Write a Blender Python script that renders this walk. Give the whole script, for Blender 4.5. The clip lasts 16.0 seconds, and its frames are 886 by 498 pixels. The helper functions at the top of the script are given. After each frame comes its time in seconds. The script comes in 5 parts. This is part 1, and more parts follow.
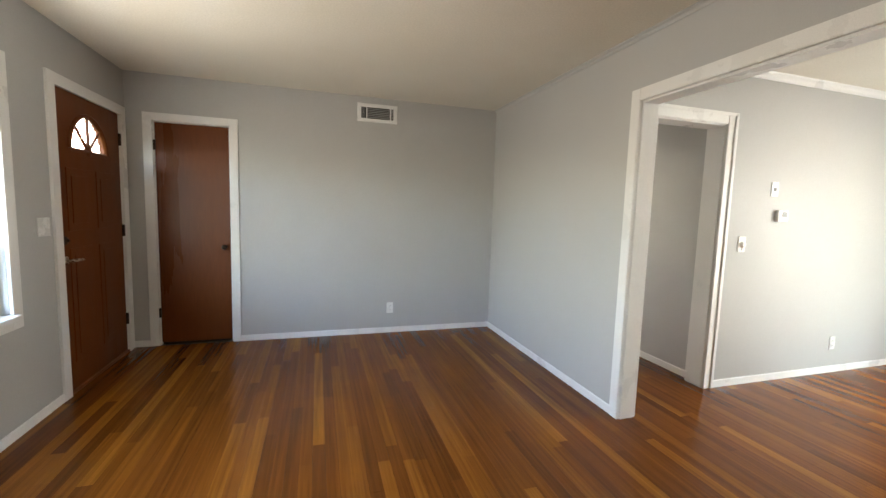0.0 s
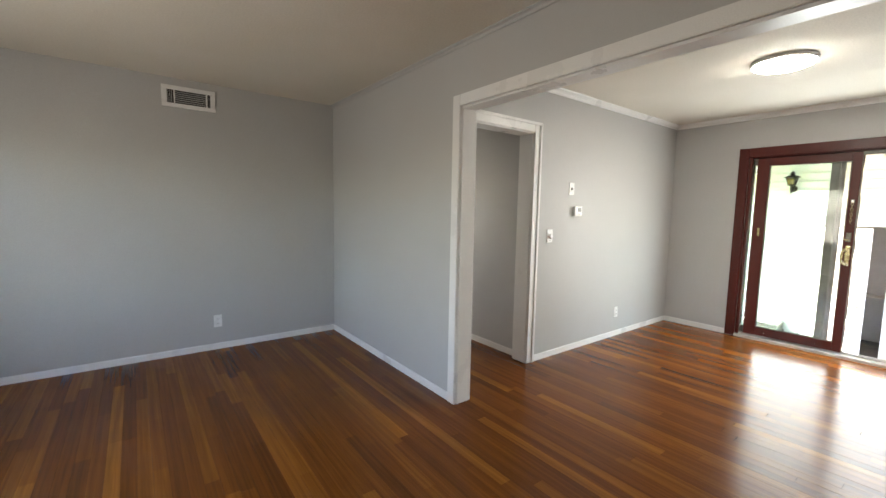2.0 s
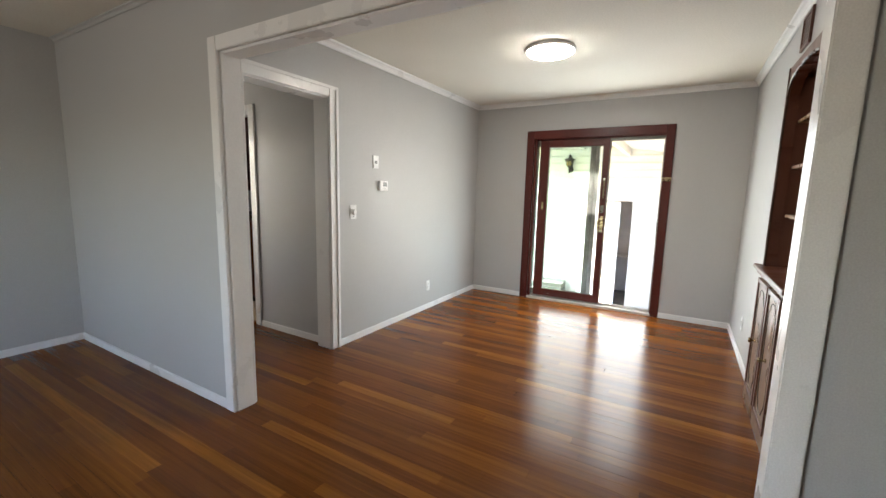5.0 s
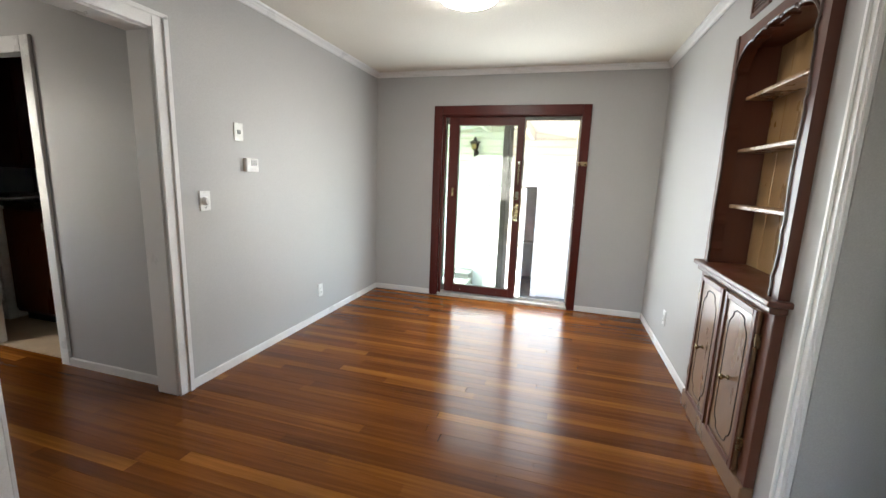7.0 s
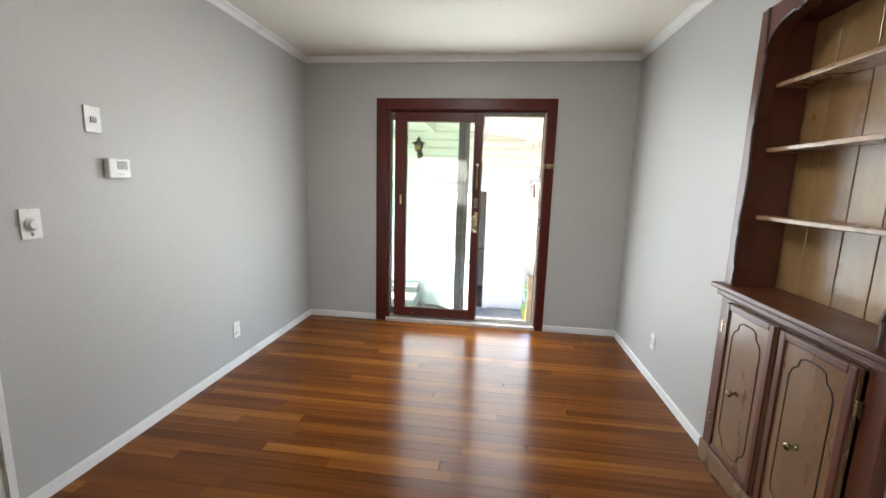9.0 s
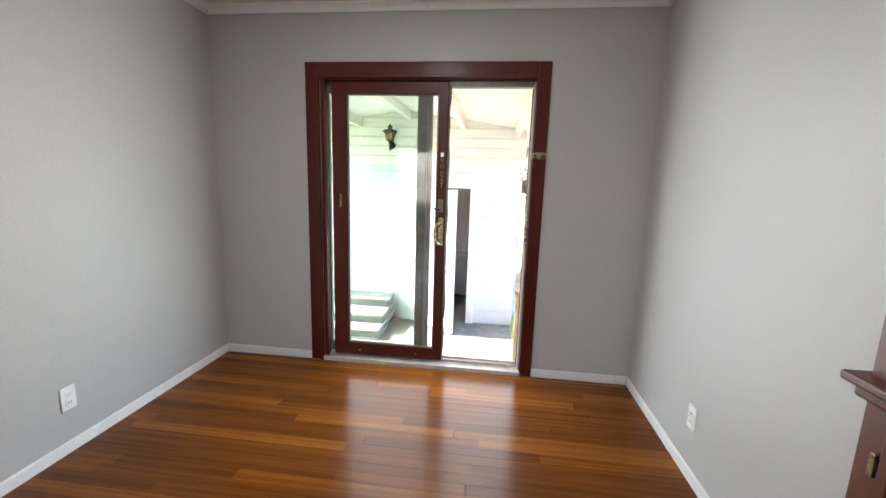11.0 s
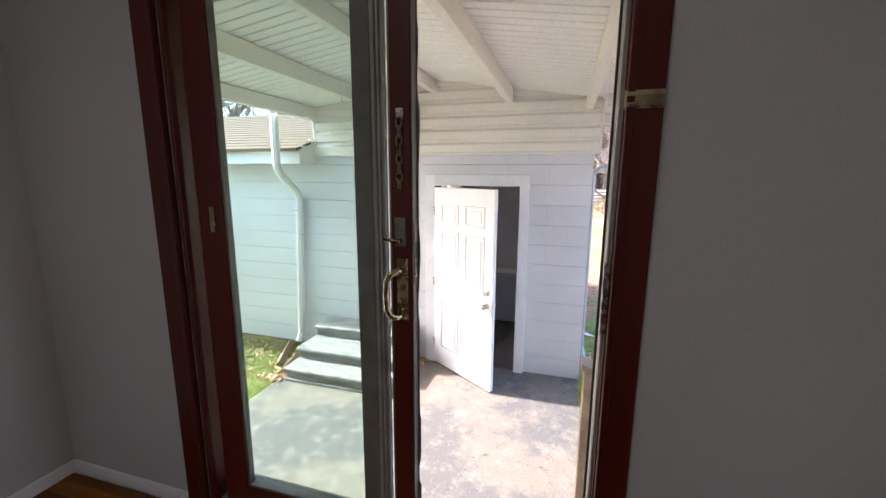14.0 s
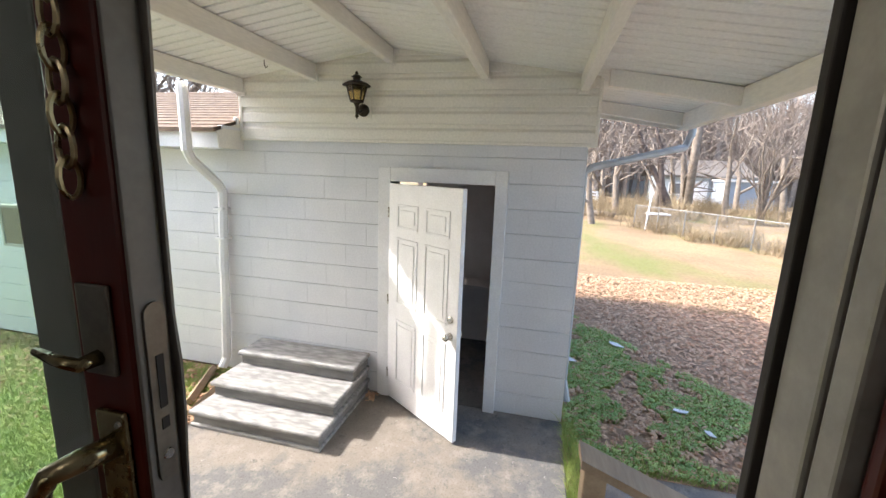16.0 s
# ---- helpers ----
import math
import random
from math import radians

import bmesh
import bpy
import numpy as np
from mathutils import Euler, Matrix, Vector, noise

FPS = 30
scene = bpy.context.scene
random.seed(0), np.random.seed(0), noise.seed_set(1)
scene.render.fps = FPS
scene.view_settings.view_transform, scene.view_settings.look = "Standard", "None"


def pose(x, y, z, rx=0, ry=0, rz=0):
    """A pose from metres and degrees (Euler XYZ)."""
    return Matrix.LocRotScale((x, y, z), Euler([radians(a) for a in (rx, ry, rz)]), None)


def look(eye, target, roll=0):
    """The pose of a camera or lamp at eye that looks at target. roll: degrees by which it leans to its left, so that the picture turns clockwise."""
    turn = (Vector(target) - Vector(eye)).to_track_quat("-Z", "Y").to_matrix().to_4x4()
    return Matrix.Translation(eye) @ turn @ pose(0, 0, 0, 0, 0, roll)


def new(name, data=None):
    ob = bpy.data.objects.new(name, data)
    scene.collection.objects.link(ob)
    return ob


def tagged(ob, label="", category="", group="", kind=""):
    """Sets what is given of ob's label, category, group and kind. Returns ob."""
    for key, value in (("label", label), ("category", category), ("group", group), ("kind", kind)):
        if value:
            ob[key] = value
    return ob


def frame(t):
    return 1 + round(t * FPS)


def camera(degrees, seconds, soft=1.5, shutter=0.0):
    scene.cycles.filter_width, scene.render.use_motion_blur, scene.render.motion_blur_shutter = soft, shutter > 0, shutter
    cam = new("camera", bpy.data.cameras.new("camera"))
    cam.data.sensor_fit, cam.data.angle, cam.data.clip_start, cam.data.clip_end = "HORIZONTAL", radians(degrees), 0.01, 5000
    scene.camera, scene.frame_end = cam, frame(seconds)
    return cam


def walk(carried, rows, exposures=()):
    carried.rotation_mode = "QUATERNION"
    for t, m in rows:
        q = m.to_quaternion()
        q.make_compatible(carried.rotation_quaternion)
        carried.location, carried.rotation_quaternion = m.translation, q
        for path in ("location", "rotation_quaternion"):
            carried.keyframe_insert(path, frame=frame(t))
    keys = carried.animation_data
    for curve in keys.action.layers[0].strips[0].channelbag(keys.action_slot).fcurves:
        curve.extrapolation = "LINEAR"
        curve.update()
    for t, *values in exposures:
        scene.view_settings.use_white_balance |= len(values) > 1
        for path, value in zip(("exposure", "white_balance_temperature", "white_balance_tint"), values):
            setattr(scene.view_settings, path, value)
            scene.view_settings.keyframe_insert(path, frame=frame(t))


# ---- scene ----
cam = camera(95.0, 16.0)
PATH = [
    (0, (1.139, 0.422, 1.348), (1.729, 2.323, 1.153), 1.8),
    (0.5, (1.161, 0.42, 1.36), (1.914, 2.262, 1.163), 1.9),
    (1, (1.21, 0.426, 1.353), (2.128, 2.192, 1.161), 1.7),
    (1.5, (1.259, 0.415, 1.368), (2.327, 2.095, 1.171), 1.4),
    (2, (1.29, 0.4, 1.368), (2.496, 1.984, 1.175), 1.1),
    (2.5, (1.325, 0.378, 1.366), (2.657, 1.859, 1.177), 1.0),
    (3, (1.352, 0.35, 1.369), (2.789, 1.727, 1.174), 1.0),
    (3.5, (1.353, 0.327, 1.372), (2.886, 1.593, 1.159), 1.1),
    (4, (1.391, 0.325, 1.369), (2.995, 1.496, 1.133), 1.2),
    (4.5, (1.497, 0.32, 1.362), (3.155, 1.408, 1.102), 1.4),
    (4.7, (1.574, 0.319, 1.351), (3.254, 1.371, 1.083), 1.4),
    (6.8, (2.283, 0.627, 1.332), (4.154, 1.24, 0.979), 2.0),
    (7, (2.333, 0.673, 1.336), (4.226, 1.217, 0.992), 2.1),
    (7.5, (2.465, 0.741, 1.349), (4.392, 1.177, 1.04), 2.3),
    (8, (2.623, 0.85, 1.366), (4.568, 1.215, 1.077), 1.9),
    (8.5, (2.765, 0.944, 1.362), (4.719, 1.243, 1.058), 1.7),
    (9, (2.949, 0.959, 1.352), (4.908, 1.205, 1.032), 1.7),
    (9.2, (3.062, 0.943, 1.361), (5.022, 1.17, 1.035), 2.1),
    (11.3, (4.101, 0.773, 1.361), (6.056, 1.011, 1.013), 1.6),
    (11.5, (4.195, 0.764, 1.352), (6.145, 1.018, 0.986), 1.4),
    (12, (4.5, 0.74, 1.353), (6.443, 1.043, 0.985), 0.6),
    (12.5, (4.768, 0.711, 1.332), (6.701, 1.07, 0.965), 0.2),
    (13, (5.04, 0.667, 1.349), (6.961, 1.091, 0.987), 0.5),
    (13.5, (5.358, 0.661, 1.341), (7.261, 1.156, 0.977), 0.2),
    (14, (5.608, 0.674, 1.348), (7.493, 1.237, 0.989), 0.3),
    (14.5, (5.882, 0.658, 1.341), (7.75, 1.272, 0.977), 0.9),
    (15, (6.099, 0.676, 1.33), (7.974, 1.269, 0.965), 1.3),
    (15.5, (6.311, 0.727, 1.343), (8.209, 1.236, 0.974), 1.7),
    (16, (6.46, 0.756, 1.333), (8.373, 1.203, 0.958), 2.1),
]
EXPOSURES = [(0.0, 5.4, 7150, 8), (1.5, 5.05, 6950, 9), (3.5, 4.6, 6950, 10), (4.7, 4.68, 6850, 10), (7.0, 4.7, 6550, 10), (9.0, 4.55, 6500, 10), (11.5, 4.25, 6550, 13), (12.5, 3.95, 6550, 19),
             (13.0, 3.65, 6400, 23), (13.5, 3.25, 6400, 22), (14.0, 2.9, 6380, 20), (14.5, 2.57, 6350, 17), (15.2, 2.4, 6350, 11), (16.0, 2.26, 6500, 11)]
walk(cam, [(t, look(eye, target, roll)) for t, eye, target, roll in PATH], EXPOSURES)

# ---------------------------------------------------------------- world and light
world = bpy.data.worlds.new("sky")
scene.world = world
world.use_nodes = True
wn = world.node_tree.nodes
sky = wn.new("ShaderNodeTexSky")
sky.sky_type = "NISHITA"
sky.sun_disc = False
sky.sun_elevation = radians(40.5)
sky.sun_rotation = radians(-1)
sky.dust_density = 2.5
wn["Background"].inputs[1].default_value = 0.15
world.node_tree.links.new(sky.outputs[0], wn["Background"].inputs[0])

sun = new("sun", bpy.data.lights.new("sun", "SUN"))
sun.data.energy, sun.data.angle, sun.data.color = 2.0, radians(0.9), (1.0, 0.965, 0.91)
sun.matrix_world = look((-0.15, 9.9, 8.46), (0, 0, 0))


def area(name, m, sx, sy, watts, colour):
    ob = new(name, bpy.data.lights.new(name, "AREA"))
    ob.data.shape, ob.data.size, ob.data.size_y, ob.data.energy, ob.data.color = "RECTANGLE", sx, sy, watts, colour
    ob.matrix_world = m
    return ob


# daylight through the openings; the hall's is a fill at an added, unseen window
area("living_window_daylight", look((-0.66, 2.4, 1.37), (1.0, 2.4, 2.3)), 1.4, 1.3, 1.5, (1.0, 0.96, 0.90))
area("slider_pane_daylight", look((6.69, 1.5, 1.03), (5.0, 1.45, 0.95)), 0.6, 1.75, 0.86, (0.88, 0.95, 1.0))
area("slider_gap_daylight", look((6.69, 0.83, 1.03), (5.0, 0.9, 0.95)), 0.5, 1.85, 1.05, (0.84, 0.93, 1.0))
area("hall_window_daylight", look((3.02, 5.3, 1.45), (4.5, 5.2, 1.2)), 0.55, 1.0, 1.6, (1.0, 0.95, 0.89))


# ---------------------------------------------------------------- materials
def nodes_of(name):
    m = bpy.data.materials.new(name)
    m.use_nodes = True
    nt = m.node_tree
    return m, nt, nt.nodes["Principled BSDF"]


def mixer(nt, fac, a, b, blend="MIX"):
    n = nt.nodes.new("ShaderNodeMix")
    n.data_type, n.blend_type = "RGBA", blend
    for sock, v in ((n.inputs[0], fac), (n.inputs[6], a), (n.inputs[7], b)):
        if hasattr(v, "is_linked"):
            nt.links.new(v, sock)
        elif isinstance(v, (int, float)):
            sock.default_value = v
        else:
            sock.default_value = (*v, 1)
    return n.outputs[2]


def noise_of(nt, scale, detail=4, stretch=None, rough=0.55, vec=None):
    n = nt.nodes.new("ShaderNodeTexNoise")
    n.inputs["Scale"].default_value, n.inputs["Detail"].default_value, n.inputs["Roughness"].default_value = scale, detail, rough
    if vec is None:
        g = nt.nodes.new("ShaderNodeNewGeometry")
        vec = g.outputs["Position"]
    if stretch:
        mp = nt.nodes.new("ShaderNodeMapping")
        mp.inputs["Scale"].default_value = stretch
        nt.links.new(vec, mp.inputs[0])
        vec = mp.outputs[0]
    nt.links.new(vec, n.inputs["Vector"])
    return n.outputs["Fac"]


def ramp(nt, fac, lo, hi):
    n = nt.nodes.new("ShaderNodeMapRange")
    n.inputs[1].default_value, n.inputs[2].default_value = lo, hi
    nt.links.new(fac, n.inputs[0])
    return n.outputs[0]


def bumped(nt, bsdf, height, strength, dist=0.002):
    b = nt.nodes.new("ShaderNodeBump")
    b.inputs["Strength"].default_value, b.inputs["Distance"].default_value = strength, dist
    nt.links.new(height, b.inputs["Height"])
    nt.links.new(b.outputs[0], bsdf.inputs["Normal"])


def surface(name, a, b, rough=0.6, scale=3.0, fine=120.0, bump=0.15, metal=0.0, stretch=None, lo=0.35, hi=0.65, dist=0.002, coat=0.0, rvar=0.1):
    """Two-scale paint, stone, metal or wood: broad patches of a and b, fine grain and relief."""
    m, nt, bsdf = nodes_of(name)
    broad = ramp(nt, noise_of(nt, scale, 5, stretch), lo, hi)
    grain = noise_of(nt, fine, 3, stretch)
    c = mixer(nt, broad, a, b)
    c = mixer(nt, ramp(nt, grain, 0.3, 0.7), c, mixer(nt, 1.0, c, (0.88, 0.88, 0.88), "MULTIPLY"))
    nt.links.new(c, bsdf.inputs["Base Color"])
    r = nt.nodes.new("ShaderNodeMapRange")
    r.inputs[3].default_value, r.inputs[4].default_value = max(rough - rvar, 0.03), min(rough + rvar, 1)
    nt.links.new(broad, r.inputs[0])
    nt.links.new(r.outputs[0], bsdf.inputs["Roughness"])
    bsdf.inputs["Metallic"].default_value = metal
    bsdf.inputs["Coat Weight"].default_value = coat
    bsdf.inputs["Coat Roughness"].default_value = 0.12
    if bump:
        bumped(nt, bsdf, grain, bump, dist)
    return m


def plank_material(name, joined):
    m, nt, bsdf = nodes_of(name)
    if joined:
        rnd = nt.nodes.new("ShaderNodeNewGeometry").outputs["Random Per Island"]
    else:
        rnd = nt.nodes.new("ShaderNodeObjectInfo").outputs["Random"]
    cr = nt.nodes.new("ShaderNodeValToRGB")
    el = cr.color_ramp.elements
    el[0].position, el[0].color = 0.0, (0.132, 0.041, 0.0074, 1)
    el[1].position, el[1].color = 1.0, (0.335, 0.128, 0.020, 1)
    for p, c in ((0.35, (0.162, 0.051, 0.0085, 1)), (0.68, (0.195, 0.064, 0.0098, 1)), (0.88, (0.258, 0.091, 0.0135, 1))):
        e = el.new(p)
        e.color = c
    nt.links.new(rnd, cr.inputs[0])
    grain = noise_of(nt, 26, 5, (1.6, 0.035, 1))
    fine = noise_of(nt, 150, 3, (1.6, 0.025, 1))
    c = mixer(nt, ramp(nt, grain, 0.3, 0.75), cr.outputs[0], mixer(nt, 1.0, cr.outputs[0], (0.50, 0.44, 0.38), "MULTIPLY"))
    c = mixer(nt, ramp(nt, fine, 0.45, 0.8), c, mixer(nt, 1.0, c, (0.75, 0.72, 0.7), "MULTIPLY"))
    wear = ramp(nt, noise_of(nt, 1.3, 3), 0.5, 0.8)
    c = mixer(nt, wear, c, mixer(nt, 1.0, c, (1.25, 1.2, 1.1), "MULTIPLY"))
    nt.links.new(c, bsdf.inputs["Base Color"])
    r = nt.nodes.new("ShaderNodeMapRange")
    r.inputs[3].default_value, r.inputs[4].default_value = 0.17, 0.30
    nt.links.new(noise_of(nt, 5, 4), r.inputs[0])
    nt.links.new(r.outputs[0], bsdf.inputs["Roughness"])
    bsdf.inputs["Specular IOR Level"].default_value = 0.14
    bsdf.inputs["Coat Weight"].default_value = 0.05
    bsdf.inputs["Coat Roughness"].default_value = 0.09
    bumped(nt, bsdf, noise_of(nt, 15, 3, (1.0, 0.12, 1)), 0.25, 0.003)
    return m


def glass_material(name, tint, rough=0.0):
    m, nt, bsdf = nodes_of(name)
    bsdf.inputs["Base Color"].default_value = (*tint, 1)
    bsdf.inputs["Transmission Weight"].default_value = 1.0
    bsdf.inputs["Roughness"].default_value = rough
    bsdf.inputs["IOR"].default_value = 1.45
    return m


def thin_glass(name, tint):
    """A pane: clear with a tint, and a mirror that grows towards grazing angles."""
    m, nt, bsdf = nodes_of(name)
    out = nt.nodes["Material Output"]
    tr = nt.nodes.new("ShaderNodeBsdfTransparent")
    tr.inputs[0].default_value = (*tint, 1)
    gl = nt.nodes.new("ShaderNodeBsdfGlossy")
    gl.inputs["Roughness"].default_value = 0.01
    lw = nt.nodes.new("ShaderNodeLayerWeight")
    pw = nt.nodes.new("ShaderNodeMath")
    pw.operation = "POWER"
    pw.inputs[1].default_value = 5.0
    nt.links.new(lw.outputs["Facing"], pw.inputs[0])
    ad = nt.nodes.new("ShaderNodeMath")
    ad.operation = "MULTIPLY_ADD"
    ad.inputs[1].default_value, ad.inputs[2].default_value = 0.6, 0.03
    nt.links.new(pw.outputs[0], ad.inputs[0])
    mx = nt.nodes.new("ShaderNodeMixShader")
    nt.links.new(ad.outputs[0], mx.inputs[0])
    nt.links.new(tr.outputs[0], mx.inputs[1])
    nt.links.new(gl.outputs[0], mx.inputs[2])
    nt.links.new(mx.outputs[0], out.inputs[0])
    return m


def glowing(name, colour, strength):
    m, nt, bsdf = nodes_of(name)
    bsdf.inputs["Base Color"].default_value = (0.85, 0.85, 0.85, 1)
    bsdf.inputs["Emission Color"].default_value = (*colour, 1)
    bsdf.inputs["Emission Strength"].default_value = strength
    return m


M_WALL = surface("grey_wall_paint", (0.455, 0.452, 0.445), (0.475, 0.472, 0.465), 0.5, 1.2, 220, 0.10, rvar=0.06)
M_CEIL = surface("ceiling_texture", (0.74, 0.70, 0.61), (0.78, 0.74, 0.66), 0.85, 1.5, 90, 0.6, dist=0.004)
M_TRIM = surface("white_trim_paint", (0.79, 0.785, 0.77), (0.81, 0.805, 0.79), 0.35, 2.5, 220, 0.04)
M_DOOR = surface("red_brown_door_varnish", (0.118, 0.030, 0.006), (0.150, 0.040, 0.008), 0.36, 3, 70, 0.06, stretch=(1, 1, 0.12), coat=0.0)
M_MAHOG = surface("mahogany_stain", (0.062, 0.007, 0.004), (0.094, 0.011, 0.006), 0.40, 4, 90, 0.08, stretch=(1, 1, 0.15), coat=0.0)
M_MAHOG.node_tree.nodes["Principled BSDF"].inputs["Specular IOR Level"].default_value = 0.28
M_DOOR.node_tree.nodes["Principled BSDF"].inputs["Specular IOR Level"].default_value = 0.2
M_CAB = surface("walnut_varnish", (0.070, 0.018, 0.008), (0.108, 0.030, 0.013), 0.38, 5, 80, 0.05, stretch=(1, 1, 0.15), coat=0.08)
M_BEAD = surface("dark_walnut_bead", (0.030, 0.010, 0.005), (0.055, 0.018, 0.009), 0.38, 8, 90, 0.05, coat=0.05)
M_CABDOOR = surface("worn_walnut_panel", (0.135, 0.066, 0.028), (0.205, 0.11, 0.05), 0.30, 5, 60, 0.10, stretch=(1, 1, 0.25), coat=0.15)
M_PINE = surface("pine_board", (0.23, 0.125, 0.042), (0.42, 0.27, 0.13), 0.35, 3.5, 50, 0.12, stretch=(1, 1, 0.35), coat=0.2)
M_SHELF = surface("shelf_wood", (0.28, 0.17, 0.09), (0.40, 0.26, 0.15), 0.3, 8, 60, 0.1, coat=0.2)
M_DARK = surface("dark_gap", (0.012, 0.008, 0.006), (0.02, 0.014, 0.010), 0.7, 10, 80, 0.1)
M_BRASS = surface("aged_brass", (0.24, 0.19, 0.10), (0.38, 0.31, 0.18), 0.26, 30, 200, 0.05, metal=1.0)
M_CHAIN = surface("tarnished_brass_chain", (0.34, 0.27, 0.15), (0.50, 0.41, 0.25), 0.35, 30, 200, 0.05, metal=1.0)
M_STEEL = surface("brushed_nickel", (0.52, 0.49, 0.43), (0.62, 0.59, 0.54), 0.28, 40, 300, 0.05, metal=1.0)
M_DULL = surface("dull_lock_metal", (0.13, 0.115, 0.095), (0.20, 0.18, 0.15), 0.42, 20, 200, 0.1, metal=0.6)
M_IRON = surface("dark_bronze_hinge", (0.03, 0.022, 0.016), (0.06, 0.045, 0.03), 0.45, 40, 200, 0.1, metal=0.8)
M_BRONZE = surface("dark_anodised_aluminium", (0.125, 0.123, 0.10), (0.185, 0.18, 0.15), 0.42, 12, 200, 0.05, metal=0.05)
M_EDGE = surface("worn_leaf_edge", (0.11, 0.098, 0.085), (0.18, 0.165, 0.145), 0.5, 12, 90, 0.12, metal=0.15)
M_ALU = surface("weathered_aluminium_jamb", (0.25, 0.235, 0.21), (0.38, 0.36, 0.325), 0.5, 12, 90, 0.12, metal=0.15)
M_SILL = surface("painted_sill", (0.42, 0.40, 0.37), (0.58, 0.55, 0.50), 0.5, 14, 90, 0.15)
M_PLASTIC = surface("white_plastic", (0.78, 0.78, 0.76), (0.82, 0.82, 0.80), 0.3, 20, 200, 0.03)
M_GREYPL = surface("grey_plastic", (0.22, 0.22, 0.21), (0.28, 0.28, 0.27), 0.35, 20, 200, 0.03)
M_VENT = surface("vent_grey_enamel", (0.46, 0.47, 0.47), (0.54, 0.55, 0.55), 0.4, 20, 200, 0.03)
M_PANE = thin_glass("green_tinted_pane", (0.83, 0.94, 0.905))
M_CLEAR = thin_glass("clear_pane", (0.95, 0.97, 0.97))
M_AMBER = glass_material("amber_lantern_glass", (0.85, 0.62, 0.22), 0.25)
M_LED = glowing("led_diffuser", (1.0, 0.97, 0.92), 3.2)
M_BLOCK = surface("white_painted_block", (0.66, 0.67, 0.69), (0.73, 0.735, 0.745), 0.6, 2.2, 70, 0.45, dist=0.004)
M_JOINT = surface("painted_mortar", (0.50, 0.51, 0.515), (0.64, 0.645, 0.65), 0.7, 3, 80, 0.4, dist=0.004)
M_SIDING = surface("cream_vinyl_siding", (0.82, 0.79, 0.71), (0.86, 0.83, 0.75), 0.42, 2, 60, 0.06)
M_SOFFIT = surface("cream_soffit_board", (0.89, 0.875, 0.83), (0.92, 0.905, 0.86), 0.55, 2, 60, 0.12)
M_BEAM = surface("cream_painted_beam", (0.82, 0.79, 0.72), (0.87, 0.84, 0.77), 0.5, 4, 70, 0.2, stretch=(0.2, 1, 1))
M_WHITE = surface("white_exterior_paint", (0.76, 0.76, 0.76), (0.82, 0.82, 0.82), 0.4, 5, 90, 0.08)
M_SHINGLE = surface("tan_shingle", (0.135, 0.088, 0.056), (0.225, 0.155, 0.105), 0.9, 9, 160, 0.6, dist=0.004)
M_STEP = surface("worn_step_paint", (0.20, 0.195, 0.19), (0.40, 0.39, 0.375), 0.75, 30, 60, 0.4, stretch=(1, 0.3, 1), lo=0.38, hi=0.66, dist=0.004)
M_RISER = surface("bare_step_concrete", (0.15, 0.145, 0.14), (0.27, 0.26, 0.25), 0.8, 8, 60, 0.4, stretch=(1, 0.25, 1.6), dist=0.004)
M_SHED = surface("shed_interior", (0.58, 0.53, 0.49), (0.66, 0.61, 0.57), 0.8, 4, 60, 0.2)
M_RAIL = surface("weathered_timber", (0.22, 0.15, 0.09), (0.36, 0.27, 0.18), 0.75, 9, 90, 0.4, stretch=(0.2, 1, 1), dist=0.003)
M_BARK = surface("bare_bark", (0.16, 0.13, 0.105), (0.27, 0.225, 0.185), 0.9, 6, 50, 0.5, dist=0.006)
M_DARKBARK = surface("dark_bark", (0.07, 0.05, 0.045), (0.13, 0.10, 0.085), 0.9, 6, 50, 0.4, dist=0.006)
M_TWIG = surface("grey_twig", (0.17, 0.135, 0.115), (0.30, 0.25, 0.215), 0.9, 6, 50, 0.2)
M_LEAF = surface("dead_leaf", (0.34, 0.17, 0.09), (0.62, 0.42, 0.27), 0.8, 14, 60, 0.2)
M_GRASS = surface("green_grass", (0.22, 0.32, 0.06), (0.42, 0.48, 0.15), 0.75, 5, 60, 0.1)
M_WEED = surface("dark_weed_leaf", (0.17, 0.29, 0.07), (0.36, 0.46, 0.15), 0.65, 9, 60, 0.1)
M_BRUSH = surface("dead_brush", (0.20, 0.145, 0.085), (0.36, 0.28, 0.17), 0.9, 1.2, 40, 0.1)
M_PAPER = surface("white_litter", (0.48, 0.47, 0.46), (0.66, 0.65, 0.64), 0.6, 20, 60, 0.1)
M_BLUEHOUSE = surface("blue_grey_siding", (0.22, 0.27, 0.34), (0.28, 0.33, 0.40), 0.6, 1, 30, 0.1)
M_WHITEHOUSE = surface("pale_house_siding", (0.62, 0.62, 0.60), (0.70, 0.70, 0.68), 0.6, 1, 30, 0.1)
M_PALEBLUE = surface("pale_blue_siding", (0.34, 0.385, 0.43), (0.41, 0.455, 0.49), 0.6, 1, 30, 0.1)
M_ROOFGREY = surface("grey_roof", (0.125, 0.108, 0.095), (0.18, 0.16, 0.14), 0.85, 2, 30, 0.3)
M_SPOUT = surface("grey_spout_metal", (0.36, 0.365, 0.37), (0.46, 0.465, 0.47), 0.5, 8, 90, 0.1, metal=0.2)
M_GALV = surface("galvanised_wire", (0.20, 0.195, 0.185), (0.28, 0.275, 0.26), 0.6, 20, 90, 0.1, metal=0.3)
M_VINYL = surface("kitchen_vinyl_floor", (0.50, 0.38, 0.24), (0.60, 0.48, 0.33), 0.4, 6, 90, 0.05)
